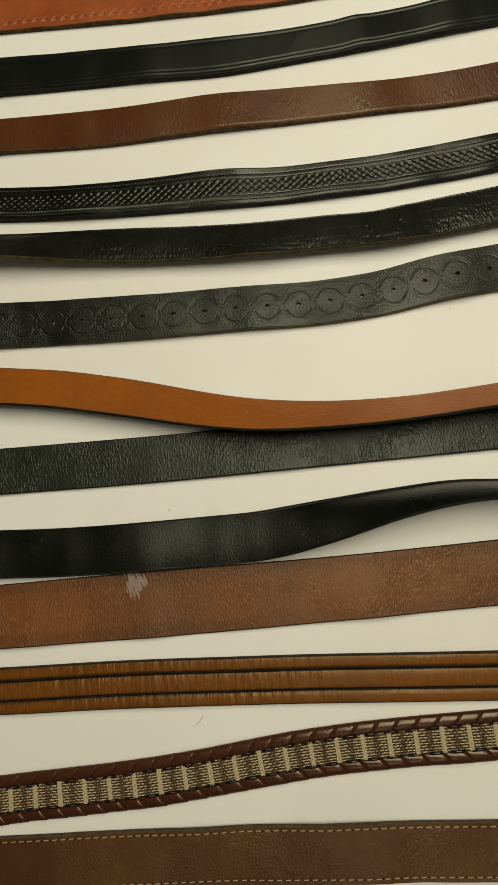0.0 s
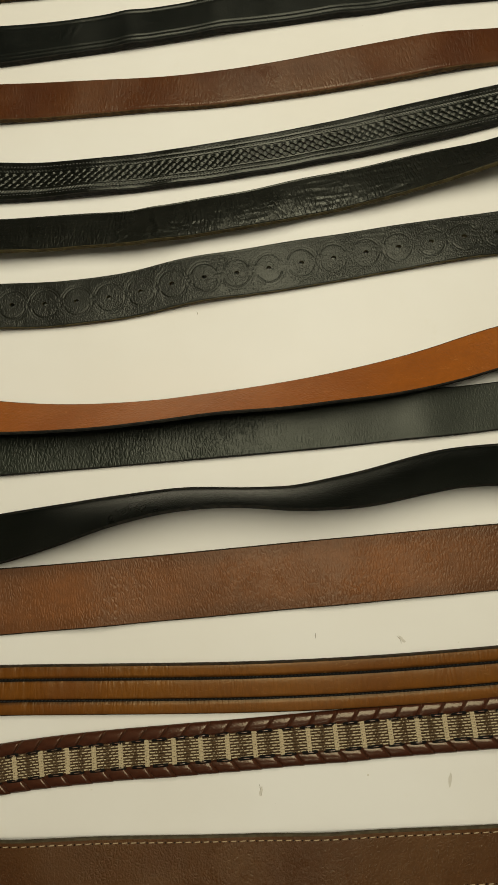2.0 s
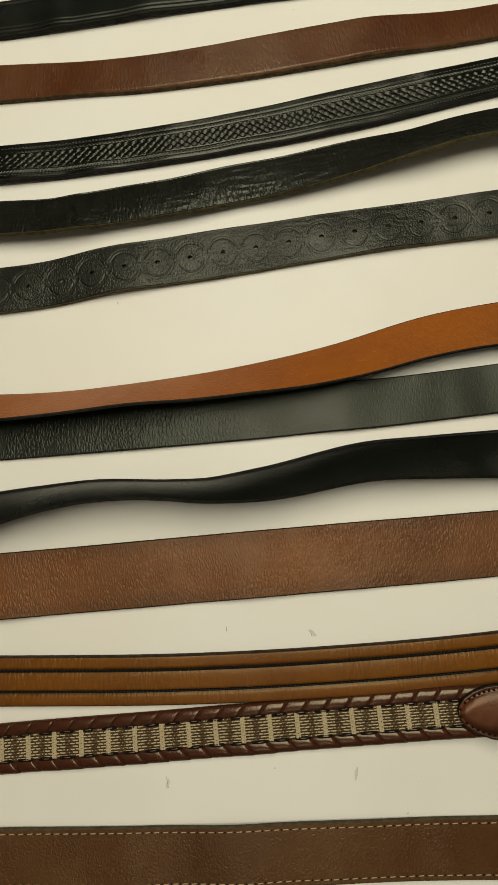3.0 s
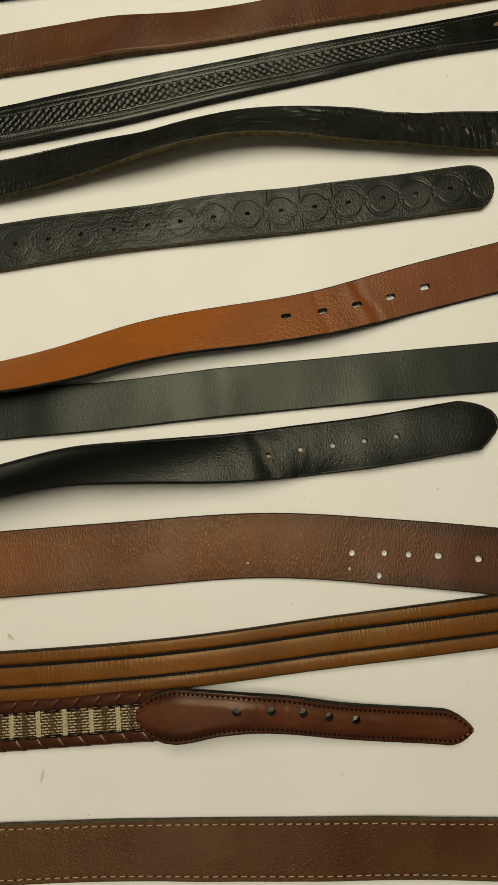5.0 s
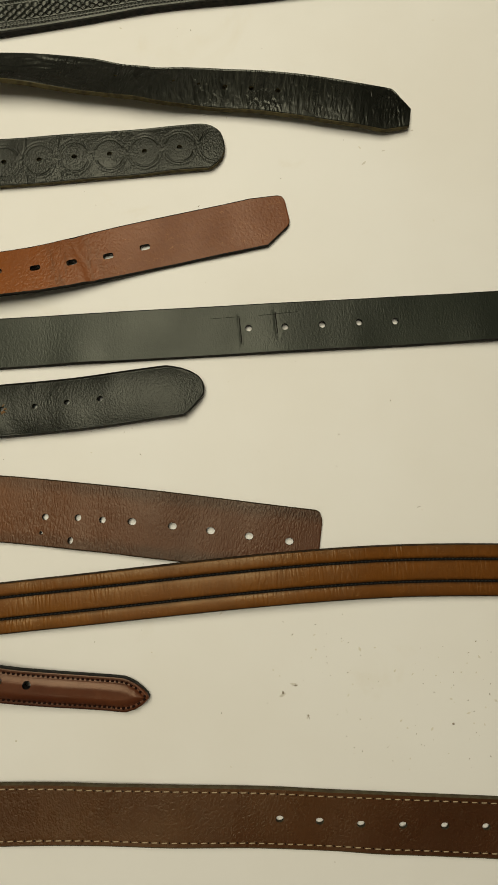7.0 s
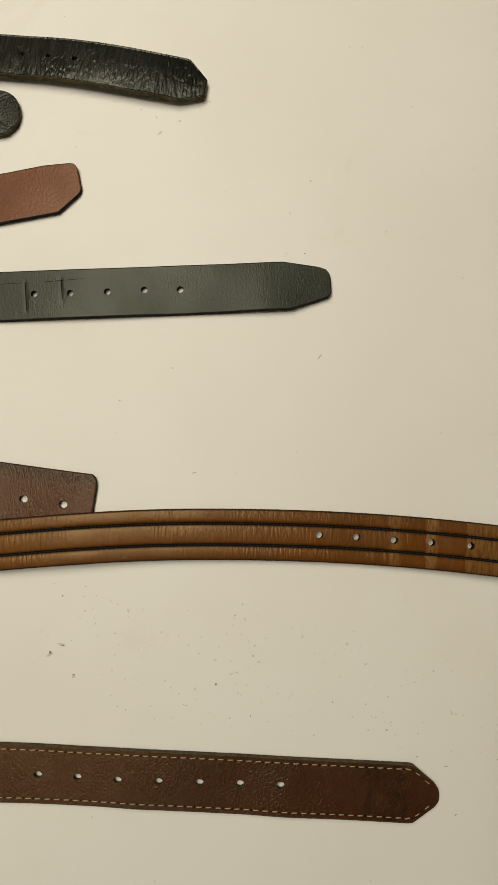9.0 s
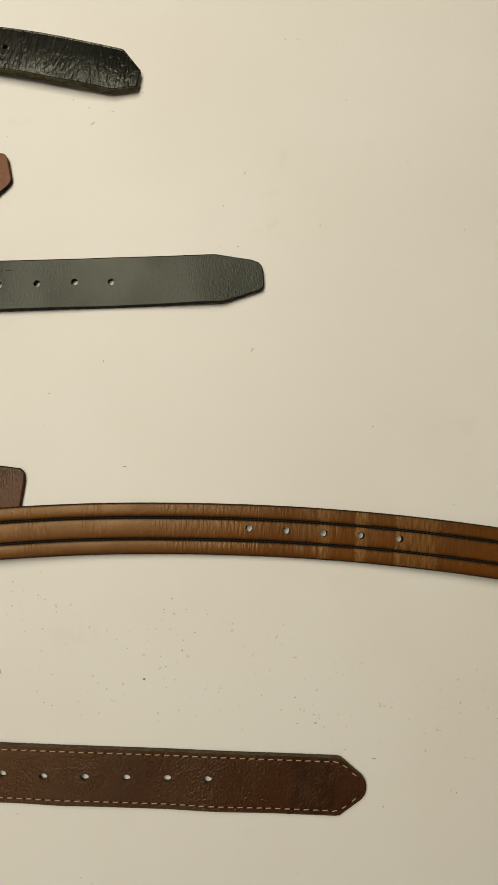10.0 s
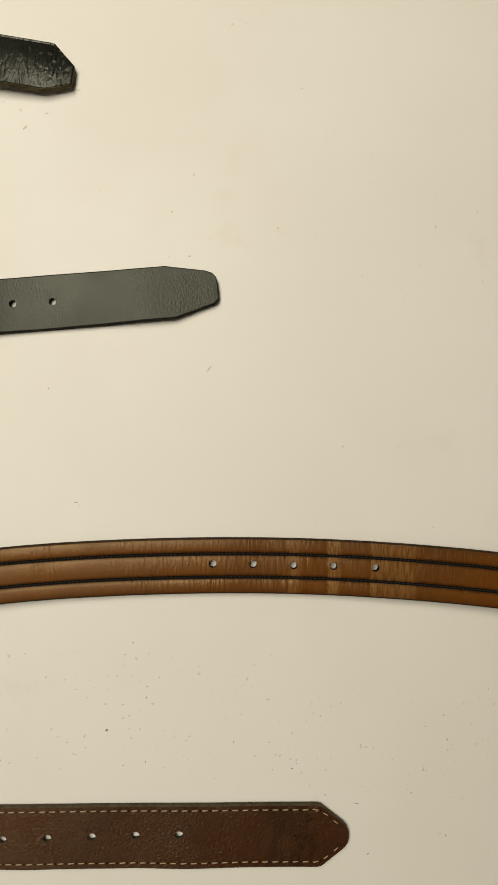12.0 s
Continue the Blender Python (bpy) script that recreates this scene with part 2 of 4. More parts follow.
CREAM_YARN = plain("cream_yarn", (0.53, 0.44, 0.28), 0.85, 0.2, 0.3, 900)
OLIVE_YARN = plain("olive_brown_yarn", (0.115, 0.072, 0.034), 0.85, 0.2, 0.4, 900)
YARN_SHADOW = plain("yarn_gap_shade", (0.050, 0.028, 0.015), 0.9, 0.2)
CRUMB = plain("grey_brown_crumb", (0.30, 0.26, 0.20), 0.8)
PAPER = plain("pale_flake", (0.75, 0.72, 0.62), 0.8)
SMEAR = plain("grey_beige_smear", (0.69, 0.66, 0.59), 0.6)
WORN_HIDE = plain("worn_hide", (0.20, 0.105, 0.038), 0.85)
CHALK = plain("pale_scrape", (0.33, 0.25, 0.20), 0.5, 0.4, 0.5, 700.0)


# ---------------------------------------------------------------- mesh helpers
def link(name, verts, faces, mats, parent=None, label="", face_mats=None, smooth=True, uvs=None, flat=None):
    me = bpy.data.meshes.new(name)
    me.from_pydata([tuple(v) for v in verts], [], [tuple(f) for f in faces])
    for m in mats:
        me.materials.append(m)
    if face_mats is not None:
        me.polygons.foreach_set("material_index", np.asarray(face_mats, dtype=np.int32))
    shade = np.full(len(me.polygons), smooth)
    if flat is not None:
        shade[np.asarray(flat, dtype=int)] = False
    me.polygons.foreach_set("use_smooth", shade)
    if uvs is not None:
        layer = me.uv_layers.new(name="UVMap")
        idx = np.empty(len(me.loops), dtype=np.int32)
        me.loops.foreach_get("vertex_index", idx)
        layer.data.foreach_set("uv", np.asarray(uvs, dtype=np.float32)[idx].ravel())
    me.update()
    ob = new(name, me)
    if parent is not None:
        ob.parent = parent
    if label:
        tagged(ob, label)
    return ob


def part(name, bm, material, parent, label=""):
    me = bpy.data.meshes.new(name)
    bm.to_mesh(me)
    bm.free()
    me.materials.append(material)
    ob = new(name, me)
    if parent is not None:
        ob.parent = parent
    if label:
        tagged(ob, label)
    return ob


def box_bm(size, at, bevel=0.0, segments=2):
    bm = bmesh.new()
    bmesh.ops.create_cube(bm, size=1.0)
    bmesh.ops.scale(bm, vec=size, verts=bm.verts)
    if bevel:
        bmesh.ops.bevel(bm, geom=bm.edges[:], offset=bevel, segments=segments, affect="EDGES", profile=0.5)
    bmesh.ops.translate(bm, vec=at, verts=bm.verts)
    return bm


def hermite(knots, xs):
    """A smooth curve through (x, value) knots, straight beyond its ends."""
    kx, ky = (np.array(c, float) for c in zip(*knots))
    if len(kx) == 1:
        return np.full(len(xs), ky[0])
    m = np.gradient(ky, kx) if len(kx) > 2 else np.full(2, (ky[1] - ky[0]) / (kx[1] - kx[0]))
    j = np.clip(np.searchsorted(kx, xs) - 1, 0, len(kx) - 2)
    h = kx[j + 1] - kx[j]
    u = (xs - kx[j]) / h
    y = (2 * u**3 - 3 * u**2 + 1) * ky[j] + (u**3 - 2 * u**2 + u) * h * m[j] + (3 * u**2 - 2 * u**3) * ky[j + 1] + (u**3 - u**2) * h * m[j + 1]
    y = np.where(xs < kx[0], ky[0] + m[0] * (xs - kx[0]), y)
    return np.where(xs > kx[-1], ky[-1] + m[-1] * (xs - kx[-1]), y)


def held(knots, xs):
    """As hermite, but level beyond the ends."""
    kx = [k[0] for k in knots]
    return hermite(knots, np.clip(xs, kx[0], kx[-1]))


def relief(s, v, along, across, seed, octaves=3):
    """Ridged noise over a strap, from 0 to 1, with its own grain along and across."""
    s, v = np.broadcast_arrays(s, v)
    out, gain = np.zeros(s.shape), 1.0
    for o in range(octaves):
        k = 2.0**o
        p, q = s.ravel() * along * k, v.ravel() * across * k
        it = zip((0.82 * p - 0.57 * q).tolist(), (0.57 * p + 0.82 * q).tolist(), (seed + o + 0.31 * p + 0.23 * q).tolist())
        got = np.fromiter((noise.noise(q) for q in it), float, s.size).reshape(s.shape)
        out += gain * (1.1 - np.sqrt(got**2 + 0.008) * 1.6)
        gain *= 0.5
    return out / 1.75


class Strap:
    """A strap that lies along a smooth line on the table. s runs along it from its left end, v across it (v > 0 on the +y side)."""

    def __init__(self, line, x0, x1, width, thick, roll=((0, 0),), lift=((0, 0),), ripple=0.0, seed=0.0, waves=(), sway=3.2):
        xs = np.arange(x0, x1 + 0.0005, 0.001)
        y = hermite(line, xs)
        k = np.ones(9) / 9
        y = np.convolve(np.pad(y, 4, mode="reflect", reflect_type="odd"), k, "valid")
        self.thick = thick
        w = held(width, xs)
        r = np.radians(np.clip(held(roll, xs), 0, 80))
        rip = np.array([noise.noise((float(x) * 13.0, seed, 0.0)) for x in xs])
        tw = np.array([noise.noise((float(x) * 11.0, seed + 7.3, 0.0)) for x in xs])
        z = held(lift, xs) + w / 2 * np.sin(r) + ripple * (0.6 + rip)
        for x, high, wide in waves:
            z = z + high * np.exp(-(((xs - x) / wide) ** 2))
        z = np.maximum(z, 0.0002)
        fine = np.array([noise.noise((float(x) * 24.0, seed + 3.1, 2.0)) for x in xs])
        turn = np.radians(2.0 * sway) * (0.7 * tw + 0.5 * fine) * np.clip(1.0 - r / 0.6, 0.25, 1.0)
        z = z + np.sqrt(turn**2 + 0.0004) * w / 2 * np.clip((0.5 - r) / 0.4, 0, 1) + 0.0002 * sway * (0.5 + fine)
        r = r + turn
        self.x, self.y, self.z, self.r, self.w = xs, y, z, r, w
        self.s = np.r_[0, np.cumsum(np.sqrt(np.diff(xs) ** 2 + np.diff(y) ** 2))]
        self.length = float(self.s[-1])
        self.dy, self.dz = np.gradient(y, xs), np.gradient(z, xs)

    def axes(self, s):
        s = np.asarray(s, float)
        c = np.stack([np.interp(s, self.s, q) for q in (self.x, self.y, self.z)], -1)
        t = np.stack([np.ones_like(s), np.interp(s, self.s, self.dy), np.interp(s, self.s, self.dz)], -1)
        t /= np.linalg.norm(t, axis=-1, keepdims=True)
        left = np.cross(np.broadcast_to([0.0, 0.0, 1.0], t.shape), t)
        left /= np.linalg.norm(left, axis=-1, keepdims=True)
        up = np.cross(t, left)
        r = np.interp(s, self.s, self.r)[..., None]
        return c, t, np.cos(r) * left - np.sin(r) * up, np.cos(r) * up + np.sin(r) * left

    def half(self, s):
        return np.interp(s, self.s, self.w) / 2

    def at(self, s, v, h):
        """Places at s along, v across and h above the underside."""
        c, _, left, up = self.axes(s)
        v, h = np.asarray(v, float), np.asarray(h, float)
        return c + v[..., None] * left + h[..., None] * up

    def find(self, x, y):
        i = int(np.argmin((self.x - x) ** 2 + (self.y - y) ** 2))
        c, t, left, _ = self.axes(self.s[i])
        d = np.array([x - c[0], y - c[1], 0.0])
        return float(self.s[i] + d @ t), float(d @ left)


def tip_shape(points, half):
    """points: (metres from the end, share of the half width)."""
    d, share = (np.array(c, float) for c in zip(*sorted(points)))
    return lambda back: np.interp(back, d, share)


def strap_mesh(name, st, mats, parent=None, label="", step=0.002, across=0.0018, tool=None, tip=None, tail=None, holes=(), edge=0.0007,
               dark_at=None, rim_rows=3, edge_name="edge", edge_label=""):
    """The strap as a closed shell: top with rounded rims and tooling, sides, underside, and holes punched right through.
    mats: face, edge, underside, and a fourth for the columns that dark_at picks. holes: (x, y, half length, half width)."""
    s = np.arange(0, st.length, step)
    if tip:
        s = np.r_[s[s < st.length - 0.024], np.linspace(st.length - 0.024, st.length, 50)]
    if tail:
        s = np.r_[np.linspace(0, 0.024, 50), s[s > 0.0245]]
    wide = float(st.w.max()) / 2
    inner = np.linspace(-1 + 0.0016 / wide, 1 - 0.0016 / wide, max(4, int(round(2 * wide / across))))
    rim = np.array([0.0, 0.0002, 0.0005, 0.0009]) / wide
    f = np.r_[-1 + rim, inner, (1 - rim)[::-1]]
    n, m = len(s), len(f)
    half = st.half(s)
    hi, lo = half.copy(), half.copy()
    if tip:
        hi, lo = hi * tip_shape(tip[0], 1)(st.length - s), lo * tip_shape(tip[1], 1)(st.length - s)
    if tail:
        hi, lo = hi * tip_shape(tail[0], 1)(s), lo * tip_shape(tail[1], 1)(s)
    v = np.where(f[None, :] > 0, f[None, :] * hi[:, None], f[None, :] * lo[:, None])
    if dark_at:
        for g in dark_at[0]:  # pull columns onto the grooves
            order = np.argsort(np.abs(f * wide - g))[:3]
            order = np.sort(order)
            for o, d in zip(order, (-dark_at[1], 0.0, dark_at[1])):
                v[:, o] = np.where(np.abs(half - wide) < 1, (g + d) * half / wide, v[:, o])
    ss = np.repeat(s[:, None], m, 1)
    away = np.minimum(hi[:, None] - v, v + lo[:, None])
    if tip:
        away = np.minimum(away, np.maximum(0.0, st.length - ss) * 0.9)
    round_ = edge - np.sqrt(np.maximum(0.0, edge**2 - np.maximum(0.0, edge - away) ** 2))
    h = st.thick - round_
    if tool is not None:
        h = h + tool(ss, v, half[:, None]) * np.clip(away / 0.0008, 0, 1)
    top = st.at(ss, v, h)
    low = st.at(ss, v, np.zeros_like(v))
    verts = [top.reshape(-1, 3), low.reshape(-1, 3)]
    uvs = [np.stack([ss, v], -1).reshape(-1, 2)] * 2
    count, base = 2 * n * m, n * m
    cut = np.zeros((n - 1, m - 1), bool)
    extra, extra_mat, flat_from = [], [], []
    grid = np.arange(n * m).reshape(n, m)
    for hx, hy, ha, hb in holes:
        hs, hv = st.find(hx, hy)
        i0, i1 = int(np.searchsorted(s, hs - ha - 0.0016)) - 1, int(np.searchsorted(s, hs + ha + 0.0016))
        row = v[(i0 + i1) // 2]
        j0, j1 = int(np.searchsorted(row, hv - hb - 0.0014)) - 1, int(np.searchsorted(row, hv + hb + 0.0014))
        if i0 < 1 or i1 > n - 2 or j0 < 1 or j1 > m - 2 or cut[i0:i1, j0:j1].any():
            continue
        cut[i0:i1, j0:j1] = True
        loop = [(i, j0) for i in range(i0, i1)] + [(i1, j) for j in range(j0, j1)] + [(i, j1) for i in range(i1, i0, -1)] + [(i0, j) for j in range(j1, j0, -1)]
        loop_s = np.array([s[i] for i, _ in loop])
        loop_v = np.array([v[i, j] for i, j in loop])
        ang = np.arctan2((loop_v - hv) / max(hb, 1e-4), (loop_s - hs) / max(ha, 1e-4))
        square = 0.55 if ha > 1.4 * hb else 1.0
        cs, cv = hs + ha * np.sign(np.cos(ang)) * np.abs(np.cos(ang)) ** square, hv + hb * np.sign(np.sin(ang)) * np.abs(np.sin(ang)) ** square
        k = len(loop)
        hh = st.thick + (tool(cs, cv, st.half(cs)) if tool is not None else 0.0)
        inner_s, inner_v = hs + 0.96 * (cs - hs), hv + 0.96 * (cv - hv)
        flat_h = np.full(k, 1.0) * hh
        rings = [st.at(cs, cv, flat_h - 0.00003), st.at(cs, cv, flat_h - 0.00003), st.at(inner_s, inner_v, flat_h - 0.0005), st.at(inner_s, inner_v, np.zeros(k))]
        starts = []
        for ring in rings:
            verts.append(ring)
            uvs.append(np.stack([cs, cv], -1))
            starts.append(count)
            count += k
        for a in range(k):
            b = (a + 1) % k
            ia, ib = grid[loop[a]], grid[loop[b]]
            extra += [(ia, ib, starts[0] + b, starts[0] + a), (starts[1] + a, starts[1] + b, starts[2] + b, starts[2] + a),
                      (starts[2] + a, starts[2] + b, starts[3] + b, starts[3] + a), (starts[3] + a, starts[3] + b, ib + base, ia + base)]
            extra_mat += [0, 1, 1, 2]
    keep = ~cut
    a, b, c, d = grid[:-1, :-1], grid[1:, :-1], grid[1:, 1:], grid[:-1, 1:]
    upper = np.stack([a, b, c, d], -1)[keep]
    lower = np.stack([a, d, c, b], -1)[keep] + base
    col_mat = np.zeros((n - 1, m - 1), int)
    if dark_at:
        mid = (v[:-1, :-1] + v[:-1, 1:] + v[1:, :-1] + v[1:, 1:]) / 4
        for g in dark_at[0]:
            col_mat[np.abs(mid - g * (half[:-1, None] / wide)) < dark_at[1] * 1.05] = 3
    col_mat[:, :rim_rows] = col_mat[:, -rim_rows:] = 1
    sides, side_mat = [], []
    for i in range(n - 1):
        sides += [(grid[i, 0], grid[i, 0] + base, grid[i + 1, 0] + base, grid[i + 1, 0]),
                  (grid[i, -1], grid[i + 1, -1], grid[i + 1, -1] + base, grid[i, -1] + base)]
    for j in range(m - 1):
        sides += [(grid[0, j], grid[0, j + 1], grid[0, j + 1] + base, grid[0, j] + base),
                  (grid[-1, j], grid[-1, j] + base, grid[-1, j + 1] + base, grid[-1, j + 1])]
    faces = np.concatenate([upper, lower, np.array(sides)] + ([np.array(extra)] if extra else []))
    fm = np.r_[col_mat[keep], np.full(len(lower), 2), np.full(len(sides), 1), np.array(extra_mat, int)]
    flat = np.arange(len(upper) + len(lower), len(upper) + len(lower) + len(sides))
    verts, uvs = np.concatenate(verts), np.concatenate(uvs)
    on_edge = np.zeros(len(faces), bool)
    on_edge[flat] = True
    made = []
    for title, pick, text in ((name, ~on_edge, label), (edge_name, on_edge, edge_label)):
        some = faces[pick]
        used = np.unique(some)
        where = np.full(len(verts), -1)
        where[used] = np.arange(len(used))
        made.append(link(title, verts[used], where[some], mats, parent, text, fm[pick], title == name, uvs[used]))
    return made[0]


def threads(name, st, places, material, parent, label="", size=(0.0032, 0.0007, 0.0005), slant=0.0):
    """A row of short stitches. places: arrays of s, v, height, and the turn of each stitch in the strap's plane."""
    s, v, h, turn = (np.asarray(q, float) for q in places)
    c, t, left, up = st.axes(s)
    p = c + v[:, None] * left + h[:, None] * up
    ca, sa = np.cos(turn + slant)[:, None], np.sin(turn + slant)[:, None]
    fwd, sid = ca * t + sa * left, ca * left - sa * t
    a, b, e = size
    ring = [(-0.5, -0.5, -0.6), (-0.5, 0.5, -0.6), (-0.28, -0.5, 0.35), (-0.28, 0.5, 0.35), (0.28, -0.5, 0.35), (0.28, 0.5, 0.35),
            (0.5, -0.5, -0.6), (0.5, 0.5, -0.6), (-0.25, 0.0, 0.6), (0.25, 0.0, 0.6)]
    quads = [(0, 2, 8), (0, 8, 1), (1, 8, 3), (2, 4, 9, 8), (8, 9, 5, 3), (4, 6, 9), (9, 6, 7), (9, 7, 5), (0, 6, 4, 2), (1, 3, 5, 7)]
    verts = np.concatenate([(p + x * a * fwd + y * b * sid + z * e * up)[:, None] for x, y, z in ring], 1).reshape(-1, 3)
    faces = [tuple(10 * i + k for k in q) for i in range(len(s)) for q in quads]
    ob = link(name, verts, faces, [material], parent, label)
    return tagged(ob, kind="stuff")


def empty(name, at):
    ob = new(name)
    ob.location = at
    ob.empty_display_size = 0.02
    return ob


def belt_empty(st, name="leather_belt"):
    """Parts are built in world places, so the belt's own origin stays at the world's."""
    return empty(name, (0, 0, 0))


# ---------------------------------------------------------------- the room and the table
def slab(name, size, at, material, label, category):
    ob = part(name, box_bm(size, at), material, None)
    return tagged(ob, label, category, kind="structure")


slab("floor", (5.4, 5.0, 0.1), (0.4, 0.0, -0.80), FLOOR_WOOD, "brown wooden floor of a plain room", "floor")
slab("ceiling", (5.4, 5.0, 0.1), (0.4, 0.0, 1.80), CEILING_PAINT, "plain pale grey painted ceiling", "ceiling")
# walls out of view: white sides added to bounce fill, grey ends reflect little
slab("wall_north", (5.2, 0.12, 2.5), (0.4, 2.44, 0.5), WALL_PAINT, "plain grey painted wall", "wall")
slab("wall_south", (5.2, 0.12, 2.5), (0.4, -2.44, 0.5), WALL_PAINT, "plain grey painted wall", "wall")
slab("wall_west", (0.12, 5.0, 2.5), (-2.24, 0.0, 0.5), WHITE_PAINT, "white side wall out of view, added to bounce fill light", "wall")
slab("wall_east", (0.12, 5.0, 2.5), (3.04, 0.0, 0.5), WHITE_PAINT, "white side wall out of view, added to bounce fill light", "wall")

for lamp_at, lamp_long, lamp_deep, _ in LAMPS:
    lamp = tagged(empty("ceiling_lamp", (lamp_at[0], lamp_at[1], 1.75)), "flat white ceiling lamp with a shallow rim", "lamp", "ceiling lamps")
    hx, hy = lamp_long / 2 + 0.035, lamp_deep / 2 + 0.035
    for dx, dy, sx, sy in ((0, hy, 2 * hx + 0.03, 0.03), (0, -hy, 2 * hx + 0.03, 0.03), (hx, 0, 0.03, 2 * hy - 0.03), (-hx, 0, 0.03, 2 * hy - 0.03)):
        part("rim", box_bm((sx, sy, 0.05), (dx, dy, -0.025), 0.004), LAMP_HOUSING, lamp)
    part("back_plate", box_bm((2 * hx - 0.03, 2 * hy - 0.03, 0.008), (0, 0, -0.004)), LAMP_HOUSING, lamp)

table = tagged(empty("table", (0.40, 0.12, -0.75)), "white laminate table strewn with crumbs under the belts", "table")
part("tabletop", box_bm((2.0, 1.4, 0.03), (0, 0, 0.735), 0.003), LAMINATE, table, "scuffed white laminate top")
for dx in (-0.92, 0.92):
    for dy in (-0.62, 0.62):
        part("leg", box_bm((0.05, 0.05, 0.72), (dx, dy, 0.36), 0.004), STEEL, table, "dark steel leg")


# ---------------------------------------------------------------- the belts
GROUP = "leather belts laid side by side on the table"


def as_belt(ob, label, category="belt"):
    return tagged(ob, label, category, GROUP)


def bell(x, at, wide):
    return np.exp(-(((x - at) / wide) ** 2))


def ends(line, x0, x1):
    """x and y alone, and x with the third value, of a belt's stations."""
    return [(x, y) for x, y, _ in line], [(x, q) for x, _, q in line]


def edge_row(st, inset, pitch, start, stop, tip=None, side=1, h=0.0, run=None):
    """Stitch places along one rim, following the tip's outline."""
    s = np.arange(start, stop, pitch)
    half = st.half(s)
    if tip:
        half = half * tip_shape(tip[0] if side > 0 else tip[1], 1)(st.length - s)
    v = side * (half - inset)
    turn = np.arctan(np.gradient(v, s)) if len(s) > 2 else np.zeros(len(s))
    ok = half > inset
    return s[ok], v[ok], np.full(ok.sum(), st.thick + h), turn[ok]


# chestnut belt with a punched edge, farthest up the table
def punched_belt():
    line = [(-0.24, 0.4751), (-0.10, 0.4748), (0.0, 0.4778), (0.04, 0.4807), (0.20, 0.497)]
    st = Strap(line, -0.36, 0.45, [(0, 0.038)], 0.0035, ripple=0.0004, seed=1.1)

    def tool(s, v, half):
        u = (s / 0.0090) % 1.0
        w = v + half - 0.0068 + 0.0016 * np.cos(2 * np.pi * u)
        dent = bell(u, 0.42, 0.26) * bell(w, 0.0, 0.0012)
        return -0.0016 * dent + 0.0007 * bell(u, 0.42, 0.22) * bell(w, 0.0028, 0.0014) - 0.0003 * bell(v, -half + 0.0026, 0.0005)

    belt = as_belt(belt_empty(st), "chestnut orange leather belt with a punched scalloped rim")
    strap_mesh("strap", st, [CHESTNUT, EDGE_BROWN, EDGE_BROWN], belt, tool=tool, step=0.0009, across=0.0008)


# smooth black belt with piped rims
def piped_belt():
    line = [(-0.24, 0.4089, 36.9), (-0.10, 0.4098, 35.5), (-0.04, 0.4107, 36.0), (0.02, 0.4151, 33.0), (0.08, 0.4212, 33.1), (0.18, 0.4333, 32.0), (0.24, 0.4398, 32.0),
            (0.28, 0.4433, 32.0), (0.30, 0.4461, 32.0), (0.38, 0.4506, 32.0)]
    xy, wide = ends(line, 0, 0)
    st = Strap(xy, -0.36, 0.62, [(x, w / 1000) for x, w in wide], 0.004, ripple=0.0006, seed=2.3, waves=((0.075, 0.0015, 0.012), (0.15, 0.002, 0.02)))

    def tool(s, v, half):
        h = -0.0005 * bell(v, half - 0.0040, 0.0006) + 0.0002 * bell(v, half - 0.0022, 0.0011)
        h = h - 0.0006 * bell(v, -half + 0.0066, 0.0006) + 0.0002 * bell(v, -half + 0.0048, 0.0010) - 0.0006 * bell(v, -half + 0.0031, 0.0005)
        fold = bell(s - 0.6 * v, 0.380, 0.0018) + bell(s - 0.6 * v, 0.387, 0.0016)
        return h + 0.0003 * bell(v, 0.006, 0.007) * fold

    belt = as_belt(belt_empty(st), "smooth black leather belt with raised piping along both rims")
    strap_mesh("strap", st, [BLACK_PIPED, EDGE_BLACK, EDGE_BLACK], belt, tool=tool, across=0.001)


# plain glossy dark brown belt
def dark_brown_belt():
    line = [(-0.24, 0.3487, 33.4), (-0.14, 0.3496, 34.9), (-0.06, 0.3541, 34.8), (0.0, 0.3559, 33.9), (0.06, 0.3574, 31.2), (0.10, 0.3586, 30.0), (0.14, 0.3605, 31.3),
            (0.20, 0.3663, 32.8), (0.30, 0.3806, 36.0), (0.34, 0.3856, 34.2), (0.40, 0.3907, 30.0), (0.50, 0.4065, 30.0), (0.54, 0.4114, 30.0), (0.58, 0.4177, 30.0), (0.62, 0.4235, 30.0)]
    xy, wide = ends(line, 0, 0)
    st = Strap(xy, -0.36, 0.80, [(x, w / 1000) for x, w in wide], 0.0035, ripple=0.0008, seed=3.7, sway=1.8, waves=((-0.05, 0.0015, 0.03), (0.33, 0.002, 0.03)))
    belt = as_belt(belt_empty(st), "plain glossy dark brown leather belt with a pale raw edge")
    strap_mesh("strap", st, [DARK_BROWN, EDGE_BROWN, EDGE_BROWN], belt, tool=lambda s, v, half: -0.0003 * bell(v, -half + 0.0016, 0.0004), across=0.0014)


